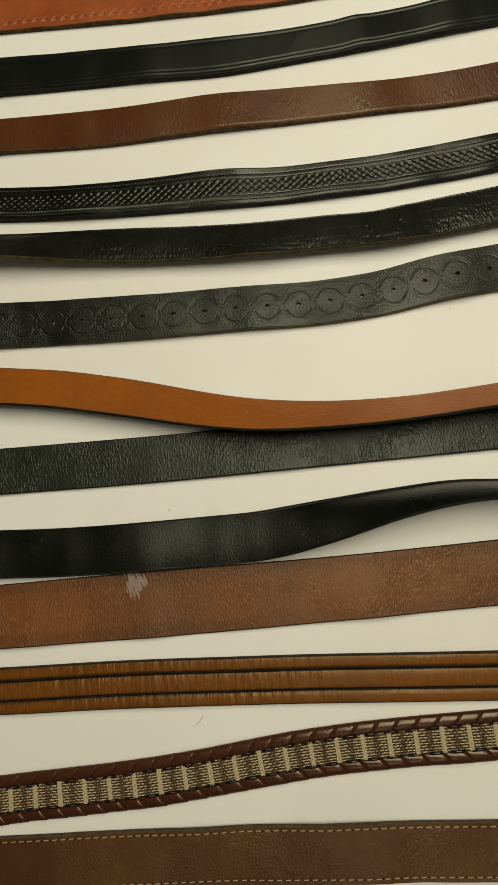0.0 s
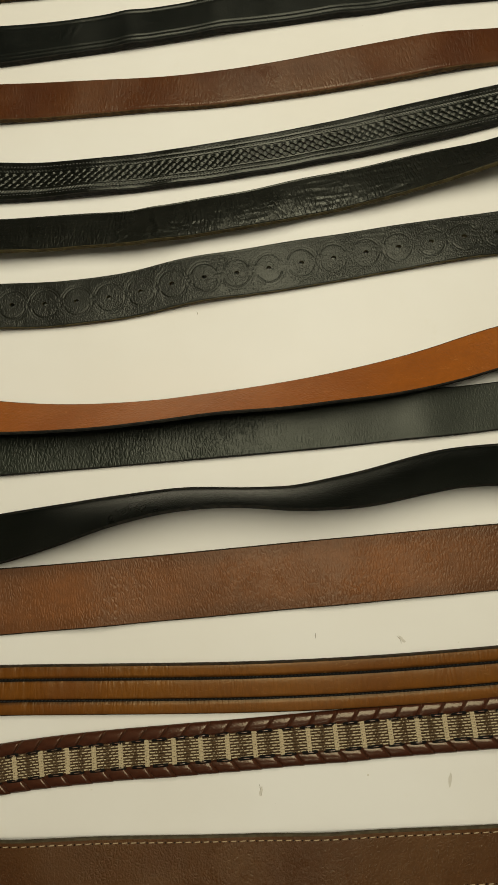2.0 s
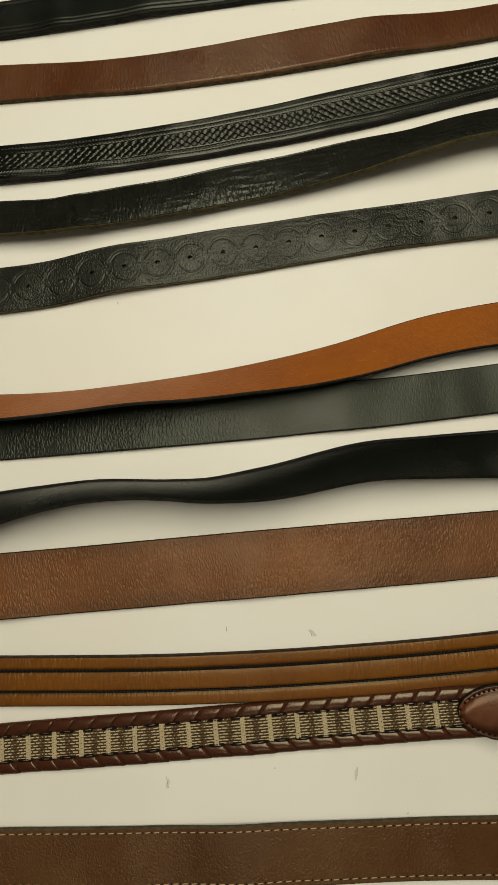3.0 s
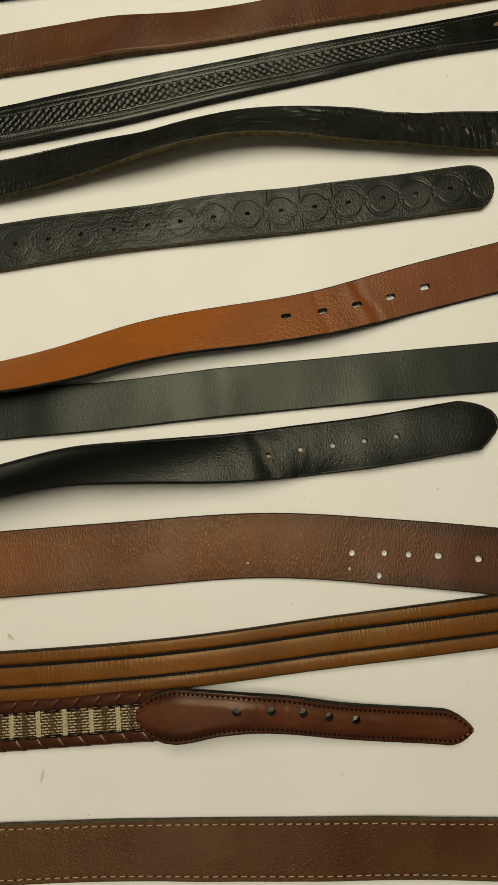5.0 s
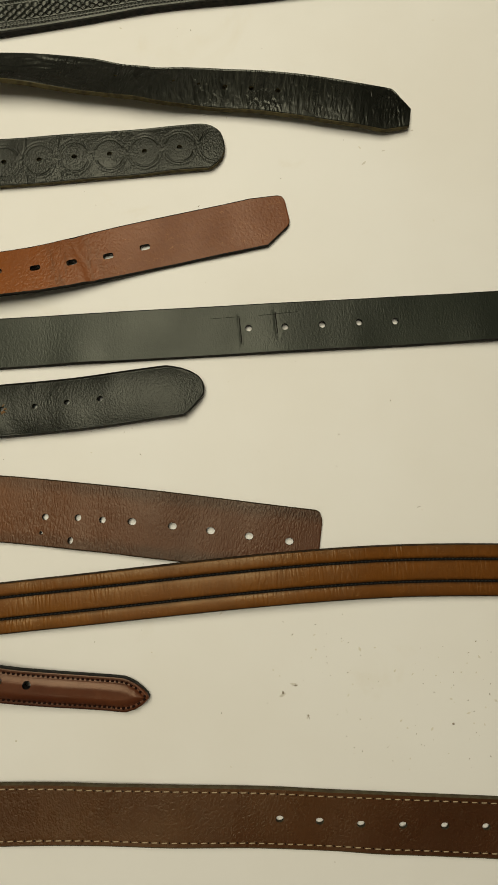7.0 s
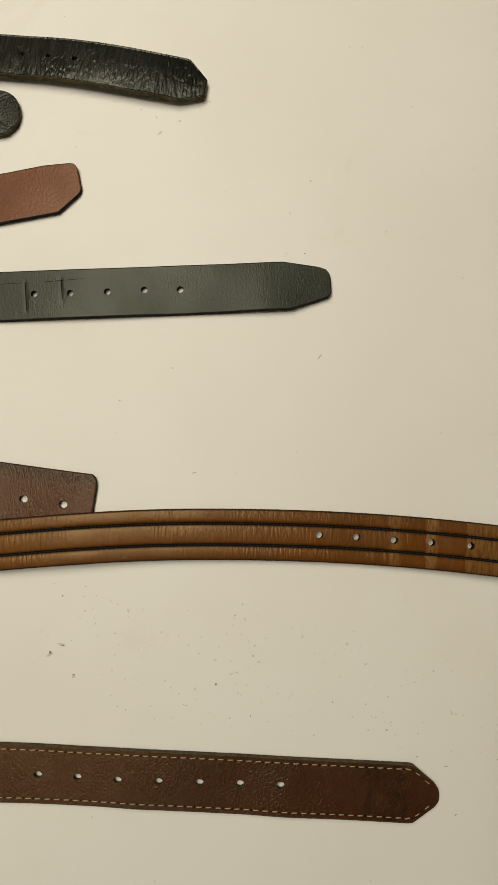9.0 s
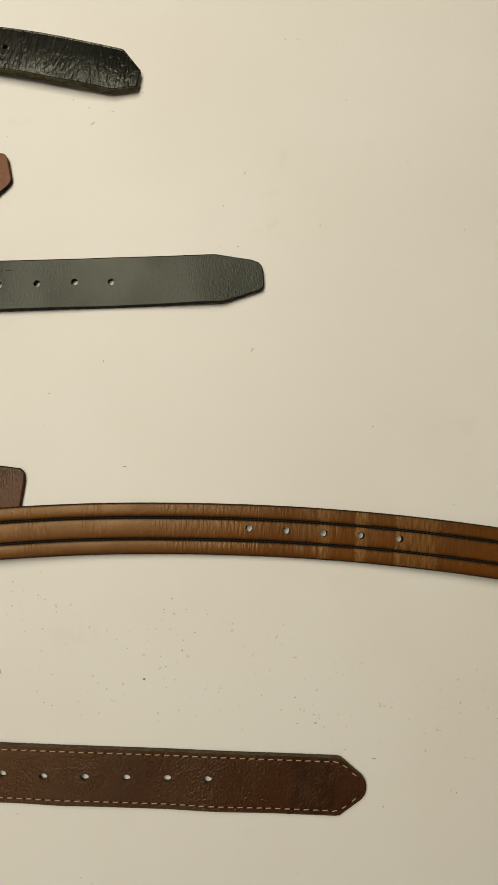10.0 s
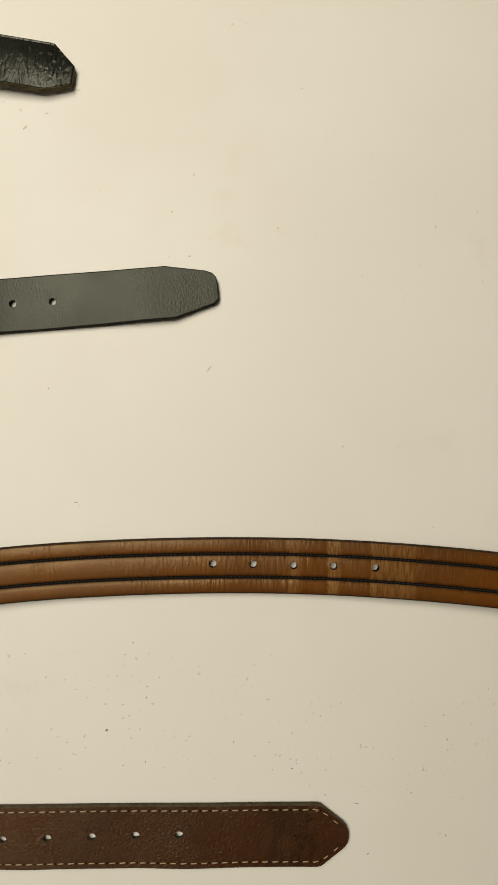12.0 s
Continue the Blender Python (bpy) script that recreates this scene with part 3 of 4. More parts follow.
# black belt stamped with a basket weave
def basket_belt():
    line = [(-0.22, 0.2818, 30.6), (-0.18, 0.28, 30.3), (-0.06, 0.2822, 33.4), (0.02, 0.2832, 32.0), (0.22, 0.3049, 33.2), (0.32, 0.3235, 35.0), (0.40, 0.3404, 31.5),
            (0.50, 0.3601, 29.5), (0.56, 0.3715, 26.5), (0.64, 0.3834, 28.5)]
    xy, wide = ends(line, 0, 0)
    st = Strap(xy, -0.34, 0.76, [(x, w / 1000) for x, w in wide], 0.004, ripple=0.0008, seed=4.4, waves=((-0.04, 0.0015, 0.03),))
    worn_from = st.find(0.585, 0.37)[0]

    def tool(s, v, half):
        v = v * 0.0175 / half
        a, b = s / 0.0064 + v / 0.0060, s / 0.0064 - v / 0.0060
        fa, fb = a - np.floor(a) - 0.5, b - np.floor(b) - 0.5
        over = (np.floor(a) + np.floor(b)) % 2 < 1
        side, run = np.where(over, fa, fb), np.where(over, fb, fa)
        basket = -0.0007 * bell(np.abs(side), 0.5, 0.11) + 0.00035 * np.cos(np.pi * run) + 0.0003 * side - 0.0004
        zone = np.clip((0.0070 - np.abs(v)) / 0.0004, 0, 1)
        fade = np.clip((worn_from + 0.02 - s) / 0.04, 0.12, 1)
        rope = 0.0006 * np.cos(2 * np.pi * (s + 1.2 * np.abs(v)) / 0.0026) * bell(np.abs(v), 0.0098, 0.0010)
        lines = -0.0005 * bell(np.abs(v), 0.0078, 0.0004) - 0.0004 * bell(np.abs(v), 0.0117, 0.0004) - 0.0005 * bell(v, -0.0153, 0.0005)
        return zone * fade * basket + rope * fade + lines

    belt = as_belt(belt_empty(st), "black leather belt stamped with a basket weave, stitched rims")
    strap_mesh("strap", st, [BLACK_TOOLED, EDGE_BLACK, EDGE_BLACK], belt, tool=tool, step=0.0006, across=0.0006)
    for side in (1, -1):
        s = np.arange(0.004, st.length - 0.01, 0.0027)
        threads("stitching", st, (s, side * 0.0130 * st.half(s) / 0.0175, np.full(len(s), st.thick), np.zeros(len(s))), THREAD_GREY, belt,
                "grey waxed stitching", (0.0019, 0.0005, 0.0004))
    for x, y, mat, size in ((0.6295, 0.3839, WORN_HIDE, (0.0036, 0.0016)), (0.6542, 0.3879, EDGE_OLIVE, (0.0036, 0.0018)),
                          (0.6799, 0.3915, WORN_HIDE, (0.0030, 0.0022)), (0.7057, 0.3935, EDGE_OLIVE, (0.0034, 0.0024))):
        s0, v0 = st.find(x, y)
        ang = np.linspace(0, 2 * np.pi, 18, endpoint=False)
        wob = 1 + 0.14 * np.sin(2 * ang + x * 50) + 0.12 * np.cos(5 * ang + x * 90) + 0.08 * np.sin(7 * ang)
        ring = st.at(s0 + size[0] * wob * np.cos(ang), v0 + size[1] * wob * np.sin(ang), np.full(18, st.thick + 0.0001))
        mid = st.at(np.array([s0]), np.array([v0]), np.array([st.thick + 0.0003]))
        link("worn_patch", np.r_[ring, mid], [(i, (i + 1) % 18, 18) for i in range(18)], [mat], belt, "worn bare hide")


# wrinkled black belt, partly on its edge
def wrinkled_belt():
    line = [(-0.22, 0.2381, 32), (-0.12, 0.2347, 15), (-0.02, 0.2329, 18), (0.04, 0.2355, 15), (0.08, 0.2365, 17), (0.14, 0.2452, 11), (0.18, 0.2511, 11),
            (0.22, 0.2593, 7), (0.26, 0.2658, 11), (0.32, 0.2789, 18), (0.36, 0.2867, 29), (0.40, 0.2966, 30), (0.44, 0.3027, 26), (0.52, 0.2999, 16),
            (0.56, 0.2951, 15), (0.60, 0.2949, 8), (0.64, 0.2933, 5), (0.72, 0.2836, 4)]
    xy, roll = ends(line, 0, 0)
    st = Strap(xy, -0.36, 0.7525, [(0.52, 0.035), (0.545, 0.0322), (0.562, 0.0328), (0.58, 0.035)], 0.0035, roll=roll, lift=[(0.62, 0.0), (0.69, 0.0022), (0.7525, 0.0)], ripple=0.0007, seed=5.9, waves=((0.10, 0.0012, 0.012), (0.555, 0.0016, 0.012)))
    crest = [st.find(x, y)[0] for x, y in ((0.098, 0.239), (0.0, 0.233), (0.556, 0.296), (0.5652, 0.2993), (0.5808, 0.2988), (0.5988, 0.2974), (0.618, 0.2959))]
    deep = [0.0008, 0.0005, 0.0014, 0.0006, 0.0006, 0.0007, 0.0007]
    cross_from = st.find(0.545, 0.297)[0]
    last = st.find(0.66, 0.2925)[0]

    def tool(s, v, half):
        hollow = np.interp(s, [0.64, 0.74, 0.85, 0.90], [0.0, 1.0, 1.0, 0.0])
        h = -0.0011 * (1 - hollow) * (v / half) ** 2 + 0.0024 * hollow * ((v / half) ** 2 - 1)
        for c, d in zip(crest, deep):
            h = h - d * bell(s + 0.12 * v + 0.0012 * np.sin(v * 420), c, 0.0022) * (0.6 + 0.4 * np.cos(v * 180))
        lengthwise = np.clip((cross_from - s) / 0.05, 0, 1)
        long_ = relief(s + 0.25 * v, v, 36.0, 190.0, 3.0, 2)
        short = relief(s + 0.15 * v, v, 270.0, 40.0, 9.0, 2)
        amount = np.interp(s, [0.0, 0.44, 0.50, 0.66, 0.74], [0.3, 0.22, 0.25, 0.45, 1.0])
        calm = np.clip((half - np.abs(v)) / 0.005, 0, 1) * np.interp(s, [last, last + 0.02], [1.0, 0.4])
        return h + calm * amount * (lengthwise * 0.0013 * (long_ - 0.7) + (1 - lengthwise) * 0.0009 * (short - 0.7))

    tip = ([(0, 0.15), (0.015, 0.97), (0.018, 1)], [(0, 0.6), (0.002, 0.68), (0.017, 0.98), (0.02, 1)])
    holes = [(x, y, 0.0019, 0.0019) for x, y in ((0.618, 0.2959), (0.6371, 0.294), (0.6562, 0.2925))]
    holes += [(x, y, 0.0012, 0.0008) for x, y in ((0.539, 0.3005), (0.5808, 0.2988), (0.5988, 0.2974))]
    belt = as_belt(belt_empty(st), "creased black leather belt with a raw olive edge and pointed tip")
    scar = st.find(0.7243, 0.2899)
    threads("scratch", st, (scar[0] + np.array([-0.001, 0.001, 0.0035]), scar[1] + np.array([0.002, -0.003, -0.001]), np.full(3, st.thick - 0.0004), np.array([1.8, 2.2, 0.4])),
            THREAD_GREY, belt, "pale scratch near the tip", (0.006, 0.0003, 0.0003))
    strap_mesh("strap", st, [BLACK_WRINKLED, EDGE_OLIVE, EDGE_OLIVE], belt, tool=tool, step=0.0007, across=0.0007, tip=tip, holes=holes, rim_rows=1)


# black belt stamped with a chain of rings
def ringed_belt():
    line = [(-0.22, 0.1727, 38.4), (-0.12, 0.1732, 37.3), (-0.04, 0.176, 36.8), (0.04, 0.1788, 36.8), (0.08, 0.1836, 36.8), (0.12, 0.1915, 37.0), (0.20, 0.2029, 38.0),
            (0.34, 0.2224, 35.5), (0.48, 0.2363, 35.6), (0.60, 0.2505, 35.0)]
    xy, wide = ends(line, 0, 0)
    st = Strap(xy, -0.36, 0.6195, [(x, w / 1000) for x, w in wide], 0.0029, ripple=0.0021, seed=6.2, waves=((0.13, 0.0025, 0.03), (0.0, 0.001, 0.05)))
    first, last = st.find(-0.2107, 0.1721)[0], st.find(0.5871, 0.2482)[0]
    pitch = (last - first) / 32
    ruled = [st.find(x, y)[0] for x, y in ((0.4535, 0.234), (0.478, 0.236), (0.502, 0.239))]

    def tool(s, v, half):
        u = (s - first + pitch / 2) % pitch - pitch / 2
        d = np.sqrt((u * 1.04) ** 2 + (v * 0.97) ** 2)
        ang = np.arctan2(v, u)
        outer = bell(d, 0.0129, 0.00045) * (np.abs(v) > 0.0020)
        inner = bell(d, 0.0109, 0.00035) * (np.abs(v) > 0.0040)
        hatch = bell(d, 0.0119, 0.0006) * (0.5 + 0.5 * np.cos(ang * 44))
        link_ = bell(np.abs(u), pitch / 2, 0.0014) * bell(np.abs(v), 0.0016, 0.0004)
        pressed = np.interp(s, [0.0, 0.50, 0.62, 0.74, 0.80], [0.8, 0.8, 0.55, 0.55, 0.9])
        h = pressed * (-0.0003 * outer - 0.0009 * inner - 0.00028 * hatch * (np.abs(v) > 0.005) - 0.0005 * link_)
        across_ = np.interp(s, [0.30, 0.42, 0.56, 0.62], [0.5, 1.0, 0.7, 0.0]) * (relief(s, v, 150.0, 60.0, 21.0, 2) - 0.8)
        along_ = np.interp(s, [0.56, 0.64, 0.76, 0.80], [0.0, 1.0, 1.0, 0.15]) * (relief(s, v, 45.0, 190.0, 25.0, 2) - 0.8)
        h = h + 0.00016 * across_ + 0.00038 * along_
        h = h - 0.0008 * (v / half) ** 2
        for c in ruled:
            h = h - 0.0005 * bell(s, c, 0.0004) * (np.abs(v) > 0.008)
        return h

    tip = ([(0, 0.12), (0.0006, 0.3), (0.002, 0.52), (0.004, 0.68), (0.007, 0.82), (0.011, 0.93), (0.016, 0.99), (0.02, 1)],
           [(0, 0.12), (0.0008, 0.34), (0.003, 0.6), (0.006, 0.78), (0.010, 0.95), (0.013, 1)])
    holes = []
    for i in range(-5, 33):
        c = st.axes(np.array([first + i * pitch]))[0][0]
        holes.append((c[0], c[1], 0.0019, 0.0015))
    belt = as_belt(belt_empty(st), "black leather belt stamped with a chain of rings, rounded tip")
    strap_mesh("strap", st, [BLACK_STAMPED, EDGE_OLIVE, EDGE_OLIVE], belt, tool=tool, step=0.0006, across=0.0006, tip=tip, holes=holes, rim_rows=1)


# orange belt, leaning over its neighbour
def orange_belt():
    line = [(-0.22, 0.1189, 26), (-0.18, 0.115, 26), (-0.14, 0.1085, 26), (-0.02, 0.0866, 40), (0.10, 0.0871, 52), (0.14, 0.0915, 53), (0.22, 0.1006, 44),
            (0.30, 0.1158, 31), (0.36, 0.133, 23), (0.50, 0.1568, 10), (0.56, 0.1738, 0), (0.64, 0.1939, 1)]
    xy, roll = ends(line, 0, 0)
    st = Strap(xy, -0.36, 0.6665, [(0, 0.0372)], 0.0020, roll=roll, lift=[(0.3, 0), (0.5, 0.001), (0.62, 0.0002)], ripple=0.0003, seed=7.7)
    fold = st.find(0.518, 0.160)[0]
    fold2 = st.find(0.490, 0.155)[0]

    def tool(s, v, half):
        return 0.0005 * bell(s + 0.25 * v, fold - 0.001, 0.004) - 0.0007 * bell(s + 0.25 * v + 0.001 * np.sin(v * 260), fold + 0.006, 0.0035) - 0.0004 * bell(s + 0.1 * v, fold2, 0.003)

    tip = ([(0, 0.60), (0.0007, 0.74), (0.002, 0.84), (0.005, 0.90), (0.024, 1)], [(0, 0.18), (0.001, 0.32), (0.003, 0.44), (0.019, 1)])
    holes = [(x, y, 0.0036, 0.0021) for x, y in ((0.4654, 0.1513), (0.4914, 0.1552), (0.5162, 0.16), (0.5406, 0.1664), (0.5657, 0.1742))]
    belt = as_belt(belt_empty(st), "orange tan leather belt with slotted holes and blackened edges")
    strap_mesh("strap", st, [ORANGE, EDGE_BLACK, EDGE_BLACK], belt, tool=tool, across=0.0014, step=0.0016, tip=tip, holes=holes)


# grey-black belt
def charcoal_belt():
    line = [(-0.22, 0.0519, 36.6), (-0.10, 0.0574, 36.5), (0.04, 0.0663, 36.5), (0.20, 0.0772, 36.1), (0.24, 0.0803, 36.1), (0.28, 0.0843, 36.6), (0.30, 0.0854, 35.9),
            (0.42, 0.0976, 35.6), (0.80, 0.1303, 35.2)]
    xy, wide = ends(line, 0, 0)
    st = Strap(xy, -0.36, 0.8465, [(x, w / 1000) for x, w in wide], 0.0026, ripple=0.0006, seed=8.5, waves=((0.30, 0.0015, 0.02), (0.420, 0.0013, 0.013)))
    marks = [st.find(x, y)[0] for x, y in ((0.6345, 0.117), (0.6593, 0.119))]

    def tool(s, v, half):
        h = np.zeros_like(s + v)
        for c, top, low in ((marks[0], 0.010, -0.012), (marks[1], 0.013, -0.008)):
            h = h - 0.0005 * bell(s + 0.06 * v, c, 0.0006) * (v < top) * (v > low)
        return h - 0.00025 * bell(v, 0.009, 0.0005) * (s > marks[0] - 0.05) * (s < marks[1] + 0.03)

    tip = ([(0, 0.2), (0.001, 0.45), (0.003, 0.6), (0.008, 0.72), (0.033, 1)], [(0, 0.3), (0.001, 0.46), (0.003, 0.56), (0.029, 1)])
    holes = [(x, y, 0.0023, 0.0023) for x, y in ((0.6401, 0.1177), (0.665, 0.1192), (0.6906, 0.1215), (0.7159, 0.1239), (0.7409, 0.1254))]
    belt = as_belt(belt_empty(st), "matte grey-black leather belt with round holes, partly under another")
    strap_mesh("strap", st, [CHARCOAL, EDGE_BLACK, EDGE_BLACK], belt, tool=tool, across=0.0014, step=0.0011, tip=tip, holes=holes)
    for c, v0, ln in ((marks[0], -0.001, 0.021), (marks[1], 0.003, 0.019)):
        threads("cut", st, (np.array([c]), np.array([v0]), np.array([st.thick - 0.0002]), np.array([1.62])), GROOVE, belt, "dark pressed cut", (ln, 0.0006, 0.0004))
    threads("scratch", st, (np.array([marks[0] - 0.012, marks[0] + 0.024]), np.array([0.0088, 0.0095]), np.full(2, st.thick - 0.0001), np.array([0.02, 0.05])), GROOVE, belt,
            "long thin scratch", (0.032, 0.0003, 0.0002))


# soft black belt, twisted up on its edge
def twisted_belt():
    line = [(-0.22, -0.0124, 5), (-0.18, -0.0121, 4), (-0.06, -0.0061, 9), (-0.02, -0.0031, 13), (0.03, 0.0062, 34), (0.08, 0.0172, 54), (0.12, 0.0236, 62), (0.18, 0.0244, 66),
            (0.20, 0.0239, 62), (0.24, 0.028, 50), (0.32, 0.0443, 38), (0.36, 0.0466, 32), (0.44, 0.051, 12), (0.48, 0.056, 2), (0.52, 0.0608, 3), (0.58, 0.0707, 5)]
    xy, roll = ends(line, 0, 0)
    st = Strap(xy, -0.36, 0.6115, [(0, 0.0365)], 0.003, roll=roll, ripple=0.0012, seed=9.1, waves=((-0.12, 0.002, 0.025), (0.0, 0.001, 0.03)))
    crease = st.find(0.4475, 0.052)[0]

    def tool(s, v, half):
        bow = -0.0021 * (v / half) ** 2 - 0.0016 * np.clip((s - st.length + 0.030) / 0.030, 0, 1) ** 2
        return bow - 0.0006 * bell(s + 0.25 * v - 0.001 * np.sin(v * 300), crease, 0.0045) + 0.0006 * bell(s + 0.25 * v, crease - 0.010, 0.007) + 0.0007 * (relief(s, v, 60.0, 40.0, 2.0, 2) - 0.8) * bell(s, crease + 0.02, 0.05)

    tip = ([(0, 0.10), (0.0008, 0.24), (0.003, 0.44), (0.008, 0.66), (0.014, 0.83), (0.020, 0.94), (0.024, 1)],
           [(0, 0.1), (0.001, 0.26), (0.004, 0.47), (0.009, 0.72), (0.0155, 0.99), (0.018, 1)])
    holes = [(x, y, 0.0020, 0.0018) for x, y in ((0.4518, 0.0515), (0.4743, 0.0562), (0.4972, 0.059), (0.5189, 0.0621), (0.5413, 0.0652))]
    belt = as_belt(belt_empty(st), "soft black leather belt twisted up on its edge, rounded tip")
    rng = random.Random(8)
    for x, y, _, _ in holes[:2]:
        s0, v0 = st.find(x, y)
        a = np.array([rng.uniform(-1.4, 1.4) for _ in range(9)])
        threads("frayed_hide", st, (s0 + 0.0030 * np.cos(a), v0 + 0.0028 * np.sin(a), np.full(9, st.thick + 0.0001), a), WORN_HIDE, belt, "frayed brown hide round a hole",
                (0.0022, 0.0005, 0.0005))
    strap_mesh("strap", st, [BLACK_SOFT, EDGE_BLACK, EDGE_BLACK], belt, tool=tool, across=0.0014, step=0.0015, tip=tip, holes=holes)


# wide brown belt
def wide_belt():
    line = [(-0.22, -0.0585, 46.8), (-0.08, -0.0497, 47.8), (0.0, -0.0445, 46.2), (0.24, -0.0253, 45.7), (0.34, -0.0172, 45.3), (0.46, -0.0096, 44.0), (0.54, -0.0142, 44.4),
            (0.68, -0.0268, 44.8)]
    xy, wide = ends(line, 0, 0)
    st = Strap(xy, -0.36, 0.6915, [(x, w / 1000) for x, w in wide], 0.0021, ripple=0.0008, seed=10.6, waves=((0.06, 0.0012, 0.03), (0.58, 0.001, 0.02)))
    tip = ([(0, 0.66), (0.0008, 0.82), (0.002, 0.93), (0.0045, 1)], [(0, 0.8), (0.001, 0.92), (0.004, 1)])
    holes = [(x, y, 0.0029, 0.0024) for x, y in ((0.5667, -0.0162), (0.5934, -0.0183), (0.6187, -0.0207), (0.6442, -0.0235), (0.6708, -0.0261))]
    holes += [(x, y, 0.0022, 0.0022) for x, y in ((0.5089, -0.0147), (0.5307, -0.0146), (0.547, -0.0156))]
    holes += [(0.5267, -0.0296, 0.0018, 0.0024), (0.5069, -0.0252, 0.0012, 0.0012), (0.4376, -0.0215, 0.0011, 0.0011)]
    belt = as_belt(belt_empty(st), "wide pebbled brown leather belt with darkened rims and uneven holes")
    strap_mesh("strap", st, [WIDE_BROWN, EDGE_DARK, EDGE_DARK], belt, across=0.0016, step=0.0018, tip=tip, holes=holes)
    rng = random.Random(5)
    s0, v0 = st.find(-0.1155, -0.0345)
    verts, faces = [], []
    for i in range(44):
        ln, wd = rng.uniform(0.003, 0.011), rng.uniform(0.0003, 0.0009)
        a, b = s0 + rng.gauss(0.0, 0.0035), v0 + rng.gauss(-0.001, 0.0035)
        pts = [(-wd, -ln / 2), (wd * 0.4, -ln / 2.4), (wd, 0.0), (wd * 0.3, ln / 2), (-wd * 0.6, ln / 2.2), (-wd * 1.2, 0.0)]
        q = st.at(np.array([a + p - 0.3 * r for p, r in pts]), np.array([b + r for _, r in pts]), np.full(6, st.thick + 0.00008 + 0.00001 * i))
        faces.append(tuple(range(len(verts), len(verts) + 6)))
        verts += list(q)
    link("scrape", verts, faces, [CHALK], belt, "pale scraped mark")


# tan belt with three padded ribs
def ribbed_belt():
    line = [(-0.20, -0.1108), (-0.12, -0.1072), (-0.02, -0.1047), (0.24, -0.0991), (0.40, -0.086), (0.50, -0.0721), (0.76, -0.0421), (0.92, -0.0424), (1.0, -0.0486), (1.06, -0.056)]
    st = Strap(line, -0.36, 1.066, [(-0.2, 0.0325), (0.5, 0.0327), (0.7, 0.0335), (1.0, 0.0338)], 0.004,
               lift=[(0.5, 0), (0.58, 0.0025), (0.68, 0.0032), (0.74, 0.001), (0.9, 0.0005), (0.97, 0.003), (1.06, 0.006)], ripple=0.0003, seed=11.3, sway=1.2)
    grooves = (0.0071, -0.0069)
    worn = [st.find(x, -0.042)[0] for x in (0.8880, 0.9130, 0.9385)]

    def tool(s, v, half):
        h = np.zeros_like(s + v)
        for lo, hi in ((-0.0168, -0.0069), (-0.0069, 0.0071), (0.0071, 0.0168)):
            mid, r = (lo + hi) / 2, (hi - lo) / 2
            h = np.maximum(h, 0.0012 * np.sqrt(np.maximum(0, 1 - np.abs((v - mid) / r) ** 2.3)))
        for c in worn:
            h = h - 0.0003 * bell(s + 0.1 * v, c, 0.001)
        bent = np.interp(s, [0.0, 0.30, 0.38, 0.50], [1.0, 1.0, 0.6, 0.0])
        h = h + 0.0011 * bent * (relief(s + 0.12 * v, v, 210.0, 30.0, 37.0, 1) - 0.8)
        creased = np.interp(s, [worn[0] - 0.05, worn[0] - 0.01, worn[2] + 0.03, worn[2] + 0.06], [0.0, 1.0, 1.0, 0.3])
        h = h + 0.0005 * creased * (relief(s + 0.1 * v, v, 170.0, 35.0, 31.0, 2) - 0.8)
        return h - 0.0006 * (bell(v, grooves[0], 0.0006) + bell(v, grooves[1], 0.0006))

    tip = ([(0, 0.45), (0.002, 0.6), (0.005, 0.7), (0.024, 0.94), (0.031, 1)], [(0, 0.68), (0.002, 0.85), (0.005, 0.92), (0.034, 1)])
    holes = [(x, y, 0.0024, 0.0024) for x, y in ((0.8421, -0.0392), (0.8669, -0.0397), (0.8917, -0.0406), (0.9165, -0.0411), (0.942, -0.0423))]
    belt = as_belt(belt_empty(st), "tan leather belt with three padded ribs and black stitched grooves")
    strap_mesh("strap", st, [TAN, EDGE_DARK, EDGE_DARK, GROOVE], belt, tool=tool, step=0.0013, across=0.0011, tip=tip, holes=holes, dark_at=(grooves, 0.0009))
    for g in grooves:
        s = np.arange(0.003, st.length - 0.004, 0.0026)
        threads("stitching", st, (s, np.full(len(s), g), np.full(len(s), st.thick - 0.0001), np.zeros(len(s))), THREAD_BLACK, belt,
                "black stitching sunk in a groove", (0.0024, 0.0008, 0.0007), slant=0.25)


